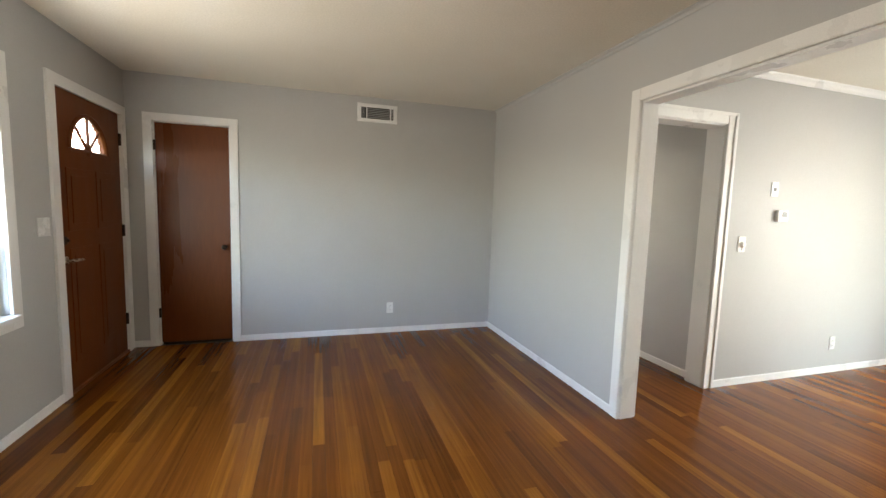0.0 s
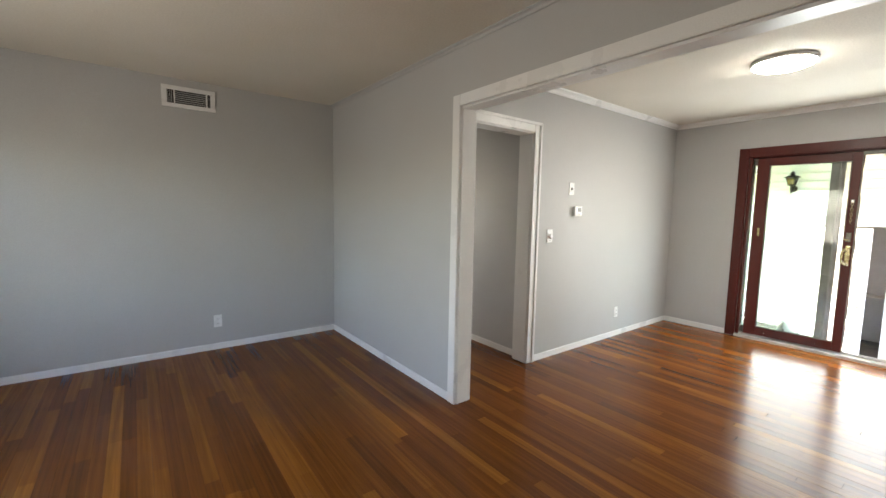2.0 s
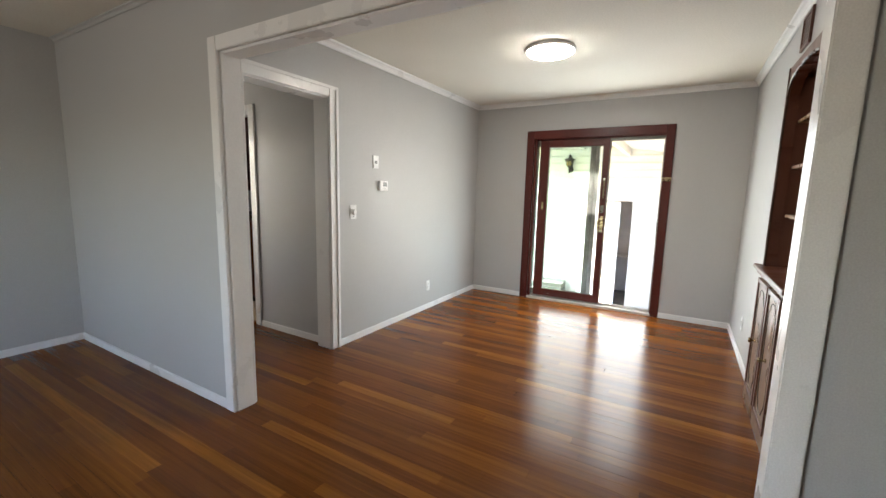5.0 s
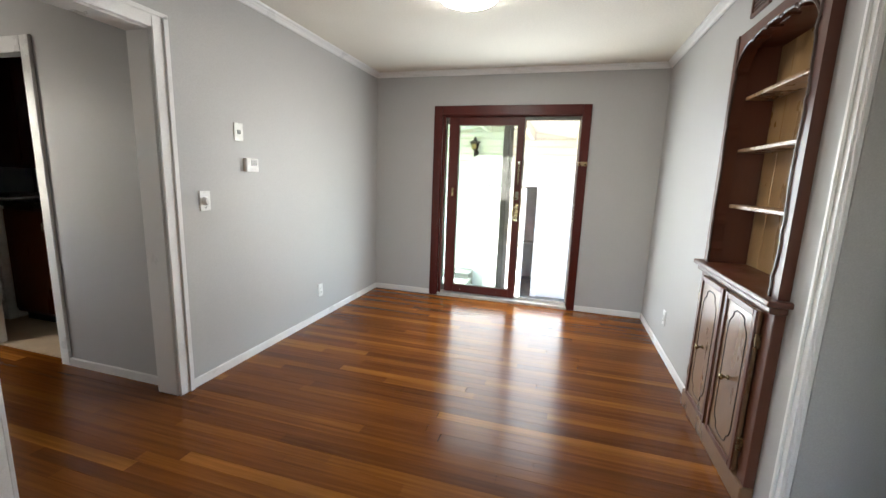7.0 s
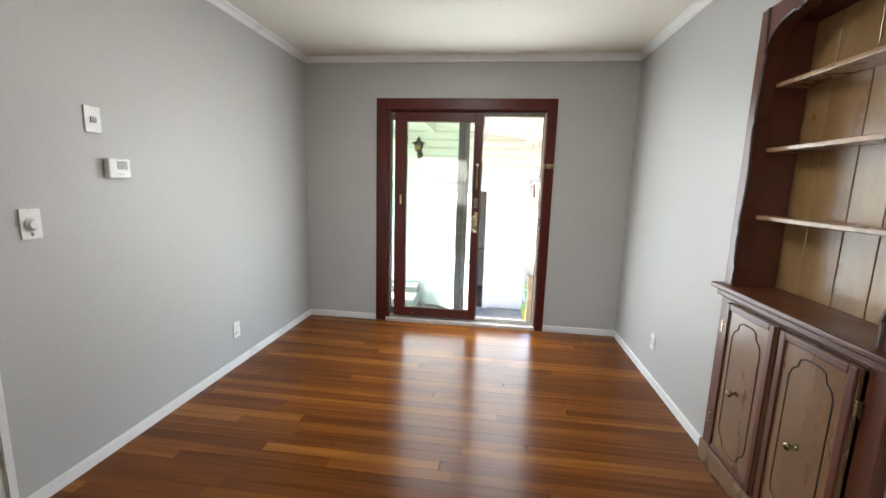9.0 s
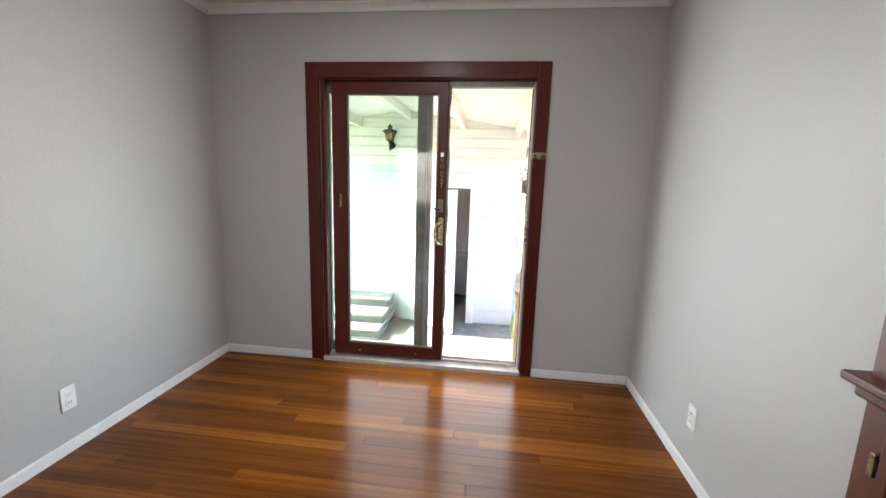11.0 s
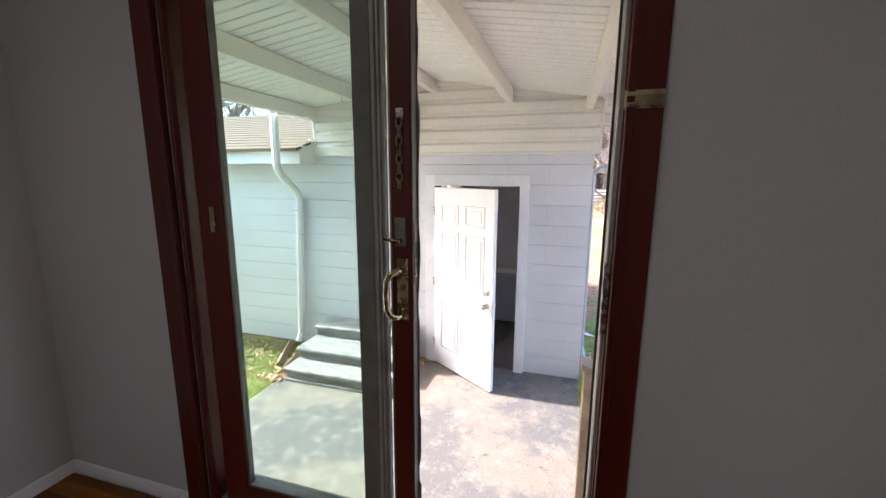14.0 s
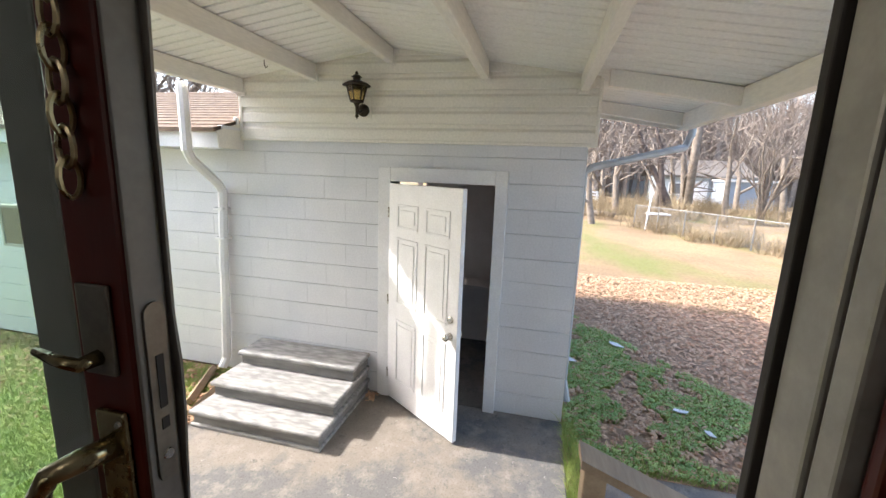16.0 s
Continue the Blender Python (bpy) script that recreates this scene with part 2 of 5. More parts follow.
M_COUNTER = surface("dark_counter", (0.03, 0.02, 0.015), (0.05, 0.035, 0.025), 0.3, 12, 90, 0.05)
M_AC = surface("beige_enamel", (0.36, 0.34, 0.28), (0.46, 0.44, 0.37), 0.5, 9, 90, 0.1)
M_ACFRONT = surface("stained_grille_metal", (0.15, 0.12, 0.08), (0.23, 0.185, 0.13), 0.5, 9, 90, 0.2)
M_SCREEN = surface("grey_screen", (0.12, 0.12, 0.12), (0.18, 0.18, 0.18), 0.6, 20, 90, 0.1)


def patio_material():
    m, nt, bsdf = nodes_of("stained_patio_concrete")
    a = mixer(nt, ramp(nt, noise_of(nt, 1.15, 8, None, 0.66), 0.45, 0.55), (0.202, 0.174, 0.145), (0.124, 0.121, 0.118))
    a = mixer(nt, ramp(nt, noise_of(nt, 6.5, 7, None, 0.72), 0.5, 0.68), a, (0.25, 0.222, 0.19))
    a = mixer(nt, ramp(nt, noise_of(nt, 11, 6, None, 0.75), 0.58, 0.72), a, (0.088, 0.084, 0.08))
    a = mixer(nt, ramp(nt, noise_of(nt, 21, 5, None, 0.75), 0.66, 0.71), a, (0.44, 0.425, 0.40))
    speck = noise_of(nt, 70, 4, None, 0.7)
    a = mixer(nt, ramp(nt, speck, 0.5, 0.72), a, mixer(nt, 1.0, a, (0.66, 0.65, 0.64), "MULTIPLY"))
    nt.links.new(a, bsdf.inputs["Base Color"])
    bsdf.inputs["Roughness"].default_value = 0.85
    bumped(nt, bsdf, noise_of(nt, 60, 5), 0.4, 0.004)
    return m


def ground_material():
    m, nt, bsdf = nodes_of("winter_lawn")
    a = mixer(nt, ramp(nt, noise_of(nt, 0.35, 5, None, 0.6), 0.42, 0.6), (0.30, 0.215, 0.115), (0.23, 0.155, 0.085))
    a = mixer(nt, ramp(nt, noise_of(nt, 0.16, 4, (1, 2, 1)), 0.52, 0.66), a, (0.17, 0.17, 0.05))
    a = mixer(nt, ramp(nt, noise_of(nt, 14, 5, None, 0.7), 0.45, 0.7), a, mixer(nt, 1.0, a, (0.62, 0.55, 0.5), "MULTIPLY"))
    a = mixer(nt, ramp(nt, noise_of(nt, 45, 4, None, 0.7), 0.55, 0.75), a, mixer(nt, 1.0, a, (1.35, 1.3, 1.2), "MULTIPLY"))
    nt.links.new(a, bsdf.inputs["Base Color"])
    bsdf.inputs["Roughness"].default_value = 0.95
    bumped(nt, bsdf, noise_of(nt, 25, 5), 0.7, 0.03)
    return m


M_PATIO, M_GROUND = patio_material(), ground_material()
M_LAWN = surface("green_lawn", (0.20, 0.27, 0.06), (0.33, 0.32, 0.12), 0.9, 3, 40, 0.6, dist=0.02)
M_LITTER = surface("leaf_litter_soil", (0.27, 0.165, 0.10), (0.40, 0.27, 0.17), 0.95, 4, 40, 0.7, dist=0.02)
M_FLOOR_ONE, M_FLOOR_MANY = plank_material("varnished_oak_strip", False), plank_material("varnished_oak_strips", True)

# ---------------------------------------------------------------- building helpers
BASE = {}


def thing(name, at, label, category, group="", kind=""):
    ob = new(name)
    ob.location = at
    ob.empty_display_size = 0.1
    BASE[ob] = Vector(at)
    return tagged(ob, label, category, group, kind)


def part(name, bm, material, parent=None, label="", smooth=False):
    """Links a bmesh, in world places, as one mesh object under its thing or part."""
    me = bpy.data.meshes.new(name)
    base = BASE.get(parent, Vector((0, 0, 0)))
    if parent is not None:
        bmesh.ops.translate(bm, verts=bm.verts, vec=-base)
    bmesh.ops.recalc_face_normals(bm, faces=bm.faces)
    bm.to_mesh(me)
    bm.free()
    if smooth:
        for p in me.polygons:
            p.use_smooth = True
    me.materials.append(material)
    ob = new(name, me)
    if parent is not None:
        ob.parent = parent
        BASE[ob] = base
    if label:
        ob["label"] = label
    return ob


def structure(name, bm, material, label, category):
    return tagged(part(name, bm, material), label, category, kind="structure")


def add_box(bm, x0, x1, y0, y1, z0, z1):
    c = [bm.verts.new((x, y, z)) for x in (x0, x1) for y in (y0, y1) for z in (z0, z1)]
    for f in ((0, 1, 3, 2), (4, 6, 7, 5), (0, 4, 5, 1), (2, 3, 7, 6), (0, 2, 6, 4), (1, 5, 7, 3)):
        bm.faces.new([c[i] for i in f])


def boxes(*rows, bevel=0.0):
    bm = bmesh.new()
    for r in rows:
        add_box(bm, *r)
    if bevel:
        bmesh.ops.bevel(bm, geom=list(bm.edges), offset=bevel, segments=2, affect="EDGES", profile=0.5, clamp_overlap=True)
    return bm


def tube(bm, pts, radii, sides=8, caps=True):
    pts = [Vector(p) for p in pts]
    rings = []
    u = None
    for i, p in enumerate(pts):
        d = (pts[min(i + 1, len(pts) - 1)] - pts[max(i - 1, 0)]).normalized()
        if u is None:
            u = Vector((0, 0, 1)).cross(d).normalized() if abs(d.z) < 0.99 else Vector((1, 0, 0))
        u = u - d * u.dot(d)
        u = u.normalized() if u.length > 1e-4 else d.orthogonal().normalized()
        v = d.cross(u)
        r = radii[i] if isinstance(radii, (list, tuple)) else radii
        rings.append([bm.verts.new(p + (u * math.cos(a) + v * math.sin(a)) * r) for a in [2 * math.pi * k / sides for k in range(sides)]])
    for a, b in zip(rings, rings[1:]):
        for k in range(sides):
            bm.faces.new((a[k], a[(k + 1) % sides], b[(k + 1) % sides], b[k]))
    if caps:
        bm.faces.new(rings[0])
        bm.faces.new(rings[-1])


def tubes(pts, radii, sides=8):
    bm = bmesh.new()
    tube(bm, pts, radii, sides)
    return bm


def prism(outline, axis, a, b):
    """A polygon given in the two other axes, pushed from a to b along axis."""
    bm = bmesh.new()

    def at(p, v):
        return {"x": (v, p[0], p[1]), "y": (p[0], v, p[1]), "z": (p[0], p[1], v)}[axis]
    lo = [bm.verts.new(at(p, a)) for p in outline]
    hi = [bm.verts.new(at(p, b)) for p in outline]
    n = len(outline)
    for i in range(n):
        bm.faces.new((lo[i], lo[(i + 1) % n], hi[(i + 1) % n], hi[i]))
    bm.faces.new(lo)
    bm.faces.new(hi)
    return bm


def turned(profile, centre, axis, sides=20):
    """A lathe shape: (distance along axis, radius) rows from centre."""
    c, d = Vector(centre), Vector(axis).normalized()
    bm = bmesh.new()
    tube(bm, [c + d * h for h, r in profile], [max(r, 0.0004) for h, r in profile], sides)
    return bm


def wall_with_openings(axis, lo, hi, a0, a1, top, openings):
    """One solid wall, lo to hi thick along axis, with floor-level openings (from, to, height)."""
    outline = [(a0, 0)]
    for p, q, h in openings:
        outline += [(p, 0), (p, h), (q, h), (q, 0)]
    return prism(outline + [(a1, 0), (a1, top), (a0, top)], axis, lo, hi)


# ---------------------------------------------------------------- plan
XW, YN, XD0, XD1, YL, XS, YR = -0.47, 4.706, 3.045, 3.16, 2.77, 6.72, -0.195
H = 2.455
YB = -1.6

# walls
structure("wall_west", boxes((XW - 0.15, XW, YB, 1.7, 0, H), (XW - 0.15, XW, 1.7, 3.19, 0, 0.69), (XW - 0.15, XW, 1.7, 3.19, 2.03, H),
          (XW - 0.15, XW, 3.19, 3.685, 0, H), (XW - 0.15, XW, 3.685, 4.605, 2.065, H), (XW - 0.15, XW, 4.605, YN + 0.12, 0, H)),
          M_WALL, "grey painted wall with front door and window", "wall")
structure("wall_north", wall_with_openings("y", YN, YN + 0.12, XW, XD1 - 0.1, H, [(-0.262, 0.356, 2.05)]),
          M_WALL, "grey painted living room wall with a closet door", "wall")
structure("wall_divider", wall_with_openings("x", XD0, XD1, YB, YN + 0.12, H, [(0.045, 2.53, 2.05)]),
          M_WALL, "grey dividing wall with a wide cased opening", "wall")
structure("wall_dining_left", wall_with_openings("y", YL, YL + 0.14, XD1, XS, H, [(3.25, 4.055, 2.045)]),
          M_WALL, "grey dining room wall with a hall doorway", "wall")
structure("wall_slider", wall_with_openings("x", XS, XS + 0.1, YR - 0.4, YL + 0.14, H, [(0.53, 1.985, 2.02)]),
          M_WALL, "grey dining room wall round the sliding door", "wall")
# out of view; added as a pale reflector to brighten the patio soffit
structure("bounce_cladding", boxes((6.852, 6.872, -4.0, 0.50, -0.74, 2.2), (6.852, 6.872, 2.02, 9.0, -0.74, 2.2), (6.852, 6.872, 0.50, 2.02, 2.06, 2.2), (6.885, 6.905, 0.50, 2.02, -0.74, -0.03)),
          M_SIDING, "unseen cream cladding added to bounce light under the patio roof", "wall")
structure("wall_dining_right", wall_with_openings("y", YR - 0.11, YR, XD1, XS, H, [(3.2, 3.93, 2.03), (4.17, 5.0, 2.1)]),
          M_WALL, "grey dining room wall with a built-in cabinet", "wall")
structure("wall_south", boxes((XW - 0.15, XD1, YB - 0.15, YB, 0, H)),
          M_WALL, "grey painted rear wall of the living room", "wall")
structure("wall_hall_right", wall_with_openings("x", 4.11, 4.21, YL + 0.14, 5.9, H, [(3.83, 4.63, 2.0)]),
          M_WALL, "grey hall wall with a kitchen doorway", "wall")
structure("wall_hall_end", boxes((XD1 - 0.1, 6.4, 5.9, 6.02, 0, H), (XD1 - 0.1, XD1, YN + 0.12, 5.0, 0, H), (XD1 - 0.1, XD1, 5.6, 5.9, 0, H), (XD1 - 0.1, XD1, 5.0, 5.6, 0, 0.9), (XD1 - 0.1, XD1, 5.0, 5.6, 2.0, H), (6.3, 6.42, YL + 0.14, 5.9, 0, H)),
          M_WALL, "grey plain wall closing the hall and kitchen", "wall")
structure("wall_bedroom_hall", boxes((XD1, 4.0, -1.35, -1.25, 0, H), (4.0, 4.1, -1.35, YR - 0.11, 0, H)),
          M_WALL, "grey plain wall of the side hall", "wall")
structure("wall_closet_back", boxes((XW, 0.6, YN + 0.6, YN + 0.7, 0, H), (0.5, 0.6, YN + 0.12, YN + 0.6, 0, H), (XW - 0.1, XW, YN + 0.12, YN + 0.7, 0, H)),
          M_WALL, "plain closet wall behind the closed door", "wall")
structure("ceiling", boxes((XW - 0.15, 6.88, YB - 0.15, 6.05, H, H + 0.12)), M_CEIL, "off-white stippled plaster ceiling", "ceiling")
structure("subfloor", boxes((XW - 0.15, 6.70, YB - 0.15, 6.05, -0.3, -0.02)), M_DARK, "dark base under the floorboards", "floor")
structure("house_wall_outside", boxes((6.822, 6.85, -8.0, 0.50, -0.77, 2.2), (6.822, 6.85, 2.0, 9.0, -0.77, 2.2), (6.822, 6.85, 0.50, 2.0, 2.03, 2.2), (6.72, 6.85, 0.50, 2.0, -0.77, -0.02)),
          M_WHITE, "white outside wall of the house", "wall")
structure("kitchen_floor", boxes((4.16, 6.3, YL + 0.14, 5.9, -0.015, 0.004)), M_VINYL, "tan vinyl kitchen floor", "floor")


# baseboards
def baseboards():
    h, d = 0.058, 0.014
    rows = [
        boxes((0.425, XD0 - d, YN - d, YN, 0, h), (XW, -0.335, YN - d, YN, 0, h)),
        boxes((XD0 - d, XD0, 2.6, YN, 0, h)),
        boxes((XW, XW + d, 1.0, 3.61, 0, h)),
        boxes((4.135, XS - d, YL - d, YL, 0, h)),
        boxes((XS - d, XS, 2.085, YL, 0, h), (XS - d, XS, YR, 0.465, 0, h)),
        boxes((5.03, XS - d, YR, YR + d, 0, h), (3.995, 4.14, YR, YR + d, 0, h)),
        boxes((4.11 - d, 4.11, YL + 0.155, 3.76, 0, h)),
        boxes((XD0 - d, XD0, YB, 0.0, 0, h)),
        boxes((XD1, 4.0, -1.25, -1.25 + d, 0, h), (4.0 - d, 4.0, -1.24, YR - 0.11, 0, h)),
    ]
    for bm in rows:
        bmesh.ops.bevel(bm, geom=[e for e in bm.edges if all(v.co.z > 0.05 for v in e.verts)], offset=0.005, segments=2, affect="EDGES")
        structure("baseboard", bm, M_TRIM, "white painted baseboard along the wall", "baseboard")


baseboards()


# crown mouldings
def cove(a, b, inward, size, material, label):
    """A hollow moulding along the line a-b under the ceiling; inward points into the room."""
    a, b, n = Vector(a), Vector(b), Vector(inward)
    prof = [(0, 0), (0.004, -size), (size * 0.25, -size * 0.92), (size * 0.35, -size * 0.55), (size * 0.6, -size * 0.32), (size * 0.9, -size * 0.22), (size, -0.003), (size, 0)]
    bm = bmesh.new()
    ra = [bm.verts.new((a.x + n.x * u, a.y + n.y * u, H + v)) for u, v in prof]
    rb = [bm.verts.new((b.x + n.x * u, b.y + n.y * u, H + v)) for u, v in prof]
    for i in range(len(prof)):
        bm.faces.new((ra[i], ra[(i + 1) % len(prof)], rb[(i + 1) % len(prof)], rb[i]))
    bm.faces.new(ra)
    bm.faces.new(rb)
    structure("crown_moulding", bm, material, label, "moulding")


cove((XD1, YL, 0), (XS, YL, 0), (0, -1, 0), 0.05, M_TRIM, "white crown moulding in the dining room")
cove((XS, YL - 0.02, 0), (XS, YR + 0.02, 0), (-1, 0, 0), 0.05, M_TRIM, "white crown moulding in the dining room")
cove((XS, YR, 0), (XD1, YR, 0), (0, 1, 0), 0.05, M_TRIM, "white crown moulding in the dining room")
cove((XD0, YB, 0), (XD0, YN, 0), (-1, 0, 0), 0.03, M_WALL, "thin grey moulding under the living room ceiling")


# cased openings: jamb lining and stepped casings
def finish_trim(bm, name, label, cat):
    bmesh.ops.bevel(bm, geom=list(bm.edges), offset=0.004, segments=2, affect="EDGES", clamp_overlap=True)
    return structure(name, bm, M_TRIM, label, cat)


bm = boxes((XD0 - 0.022, XD0, 2.522, 2.598, 0, 2.122), (XD0 - 0.022, XD0, -0.01, 0.066, 0, 2.122), (XD0 - 0.022, XD0, 0.066, 2.522, 2.048, 2.122),
           (XD0, XD1, 2.516, 2.53, 0, 2.05), (XD0, XD1, 0.045, 0.058, 0, 2.05), (XD0, XD1, 0.058, 2.516, 2.036, 2.05),
           (XD1, XD1 + 0.018, 2.522, 2.60, 0, 2.122), (XD1, XD1 + 0.018, -0.02, 0.05, 0, 2.122), (XD1, XD1 + 0.018, 0.05, 2.522, 2.048, 2.122))
finish_trim(bm, "trim_wide_opening", "white painted casing round the wide opening", "door casing")
bm = boxes((4.047, 4.125, YL - 0.018, YL, 0, 2.118), (3.19, 3.262, YL - 0.018, YL, 0, 2.118), (3.262, 4.047, YL - 0.018, YL, 2.04, 2.118),
           (4.105, 4.138, YL - 0.028, YL - 0.018, 0, 2.118), (3.19, 4.138, YL - 0.028, YL - 0.018, 2.098, 2.125),
           (4.041, 4.055, YL, YL + 0.155, 0, 2.045), (3.25, 3.264, YL, YL + 0.155, 0, 2.045), (3.264, 4.041, YL, YL + 0.155, 2.031, 2.045))
finish_trim(bm, "trim_hall_doorway", "white painted casing round the hall doorway", "door casing")
bm = boxes((4.092, 4.11, 3.76, 3.84, 0, 2.08), (4.092, 4.11, 4.62, 4.70, 0, 2.08), (4.092, 4.11, 3.84, 4.62, 1.99, 2.08),
           (4.11, 4.21, 3.83, 3.844, 0, 2.0), (4.11, 4.21, 4.616, 4.63, 0, 2.0))
finish_trim(bm, "trim_kitchen_doorway", "white painted casing round the kitchen doorway", "door casing")
bm = boxes((3.922, 3.992, YR, YR + 0.016, 0, 2.10), (3.975, 3.994, YR + 0.016, YR + 0.026, 0, 2.10), (3.935, 3.95, YR + 0.016, YR + 0.022, 0, 2.06),
           (3.165, 3.21, YR, YR + 0.016, 0, 2.10), (3.21, 3.922, YR, YR + 0.016, 2.03, 2.10))
finish_trim(bm, "trim_side_doorway", "white painted casing round the side doorway", "door casing")
structure("trim_side_jamb", boxes((3.916, 3.93, YR - 0.11, YR, 0, 2.03)), M_WALL, "grey painted jamb of the side doorway", "door jamb")


# ---------------------------------------------------------------- closet door and front door
def closet_door():
    d = thing("door_closet", (-0.26, YN, 0), "closed flat red-brown varnished wooden closet door", "door", kind="structure")
    part("slab", boxes((-0.25, 0.344, YN + 0.012, YN + 0.047, 0.025, 2.04), bevel=0.003), M_DOOR, d)
    bm = boxes((-0.335, -0.262, YN - 0.016, YN, 0, 2.118), (0.356, 0.425, YN - 0.016, YN, 0, 2.118), (-0.262, 0.356, YN - 0.016, YN, 2.05, 2.118),
               (-0.262, -0.252, YN, YN + 0.10, 0, 2.05), (0.346, 0.356, YN, YN + 0.10, 0, 2.05), (-0.252, 0.346, YN, YN + 0.10, 2.042, 2.05), bevel=0.003)
    part("casing", bm, M_TRIM, d, "white painted casing")
    part("knob", turned([(0, 0.02), (0.006, 0.02), (0.01, 0.009), (0.03, 0.009), (0.036, 0.02), (0.05, 0.024), (0.058, 0.014), (0.06, 0.001)], (0.297, YN + 0.012, 0.925), (0, -1, 0)), M_IRON, d, "dark round knob", True)
    for z in (1.84, 0.31):
        part("hinge", boxes((-0.262, -0.244, YN - 0.008, YN + 0.012, z - 0.045, z + 0.045), bevel=0.003), M_IRON, d)
    part("threshold_gap", boxes((-0.25, 0.344, YN + 0.05, YN + 0.1, 0.0, 0.02)), M_DARK, d)


closet_door()


def front_door():
    d = thing("door_front", (XW, 4.14, 0), "closed red-brown panelled front door with a fanlight", "door", kind="structure")
    x0, x1 = XW - 0.05, XW - 0.008
    y0, y1, zt = 3.692, 4.598, 2.06
    yc, zc, rad = 4.12, 1.685, 0.255
    # slab as strips round the half-round light
    n = 18
    bm = bmesh.new()
    add_box(bm, x0, x1, y0, yc - rad, 0.02, zt)
    add_box(bm, x0, x1, yc + rad, y1, 0.02, zt)
    add_box(bm, x0, x1, yc - rad, yc + rad, 0.02, zc)
    for i in range(n):
        a, b = yc - rad + 2 * rad * i / n, yc - rad + 2 * rad * (i + 1) / n
        add_box(bm, x0, x1, a, b, zc + math.sqrt(max(rad * rad - ((a + b) / 2 - yc) ** 2, 0)), zt)
    part("slab", bm, M_DOOR, d)
    part("fanlight_glass", boxes((x0 + 0.018, x0 + 0.022, yc - rad, yc + rad, zc, zc + rad)), M_CLEAR, d, "bright half-round glass").visible_shadow = False
    bm = bmesh.new()
    pts = [(x1 - 0.004, yc + math.cos(a) * rad, zc + math.sin(a) * rad) for a in [math.pi * k / 16 for k in range(17)]]
    tube(bm, pts, 0.02, 8)
    tube(bm, [pts[0], pts[-1]], 0.014, 6)
    part("fanlight_frame", bm, M_DOOR, d)
    for a in (45, 90, 135):
        c, s = math.cos(radians(a)), math.sin(radians(a))
        part("fanlight_bar", tubes([(x1 - 0.006, yc + c * 0.03, zc + s * 0.03), (x1 - 0.006, yc + c * rad, zc + s * rad)], 0.012, 6), M_DOOR, d)
    part("fanlight_hub", turned([(0, 0.05), (0.012, 0.045), (0.018, 0.02)], (x1 - 0.012, yc, zc + 0.005), (1, 0, 0)), M_DOOR, d)
    for ya, yb, za, zb in ((3.80, 4.10, 1.12, 1.55), (4.19, 4.49, 1.12, 1.55), (3.80, 4.10, 0.2, 1.0), (4.19, 4.49, 0.2, 1.0)):
        bm = boxes((x1, x1 + 0.006, ya, yb, za, zb), (x1 + 0.006, x1 + 0.011, ya + 0.05, yb - 0.05, za + 0.05, zb - 0.05), bevel=0.004)
        part("panel", bm, M_DOOR, d)
    bm = boxes((XW, XW + 0.018, 3.612, 3.69, 0, 2.135), (XW, XW + 0.018, 4.60, 4.682, 0, 2.135), (XW, XW + 0.018, 3.69, 4.60, 2.06, 2.135),
               (XW - 0.12, XW, 3.685, 3.69, 0, 2.065), (XW - 0.12, XW, 4.60, 4.605, 0, 2.065), bevel=0.002)
    part("casing", bm, M_TRIM, d, "white painted casing")
    lever = part("lever", tubes([(x1, 3.745, 0.925), (x1 + 0.045, 3.745, 0.925), (x1 + 0.052, 3.775, 0.925), (x1 + 0.05, 3.86, 0.92)], [0.012, 0.011, 0.011, 0.008]), M_STEEL, d, "nickel lever handle", True)
    part("rose", turned([(0, 0.03), (0.008, 0.03), (0.012, 0.012)], (x1, 3.745, 0.925), (1, 0, 0)), M_STEEL, lever)
    part("deadbolt", turned([(0, 0.028), (0.012, 0.028), (0.018, 0.01), (0.03, 0.008)], (x1, 3.745, 1.06), (1, 0, 0)), M_IRON, d)
    for z in (1.85, 1.08, 0.3):
        part("hinge", boxes((XW - 0.012, XW + 0.012, 4.59, 4.604, z - 0.05, z + 0.05), bevel=0.003), M_IRON, d)
    part("threshold", boxes((XW - 0.15, XW + 0.01, 3.69, 4.60, -0.01, 0.018), bevel=0.003), M_DOOR, d)


front_door()


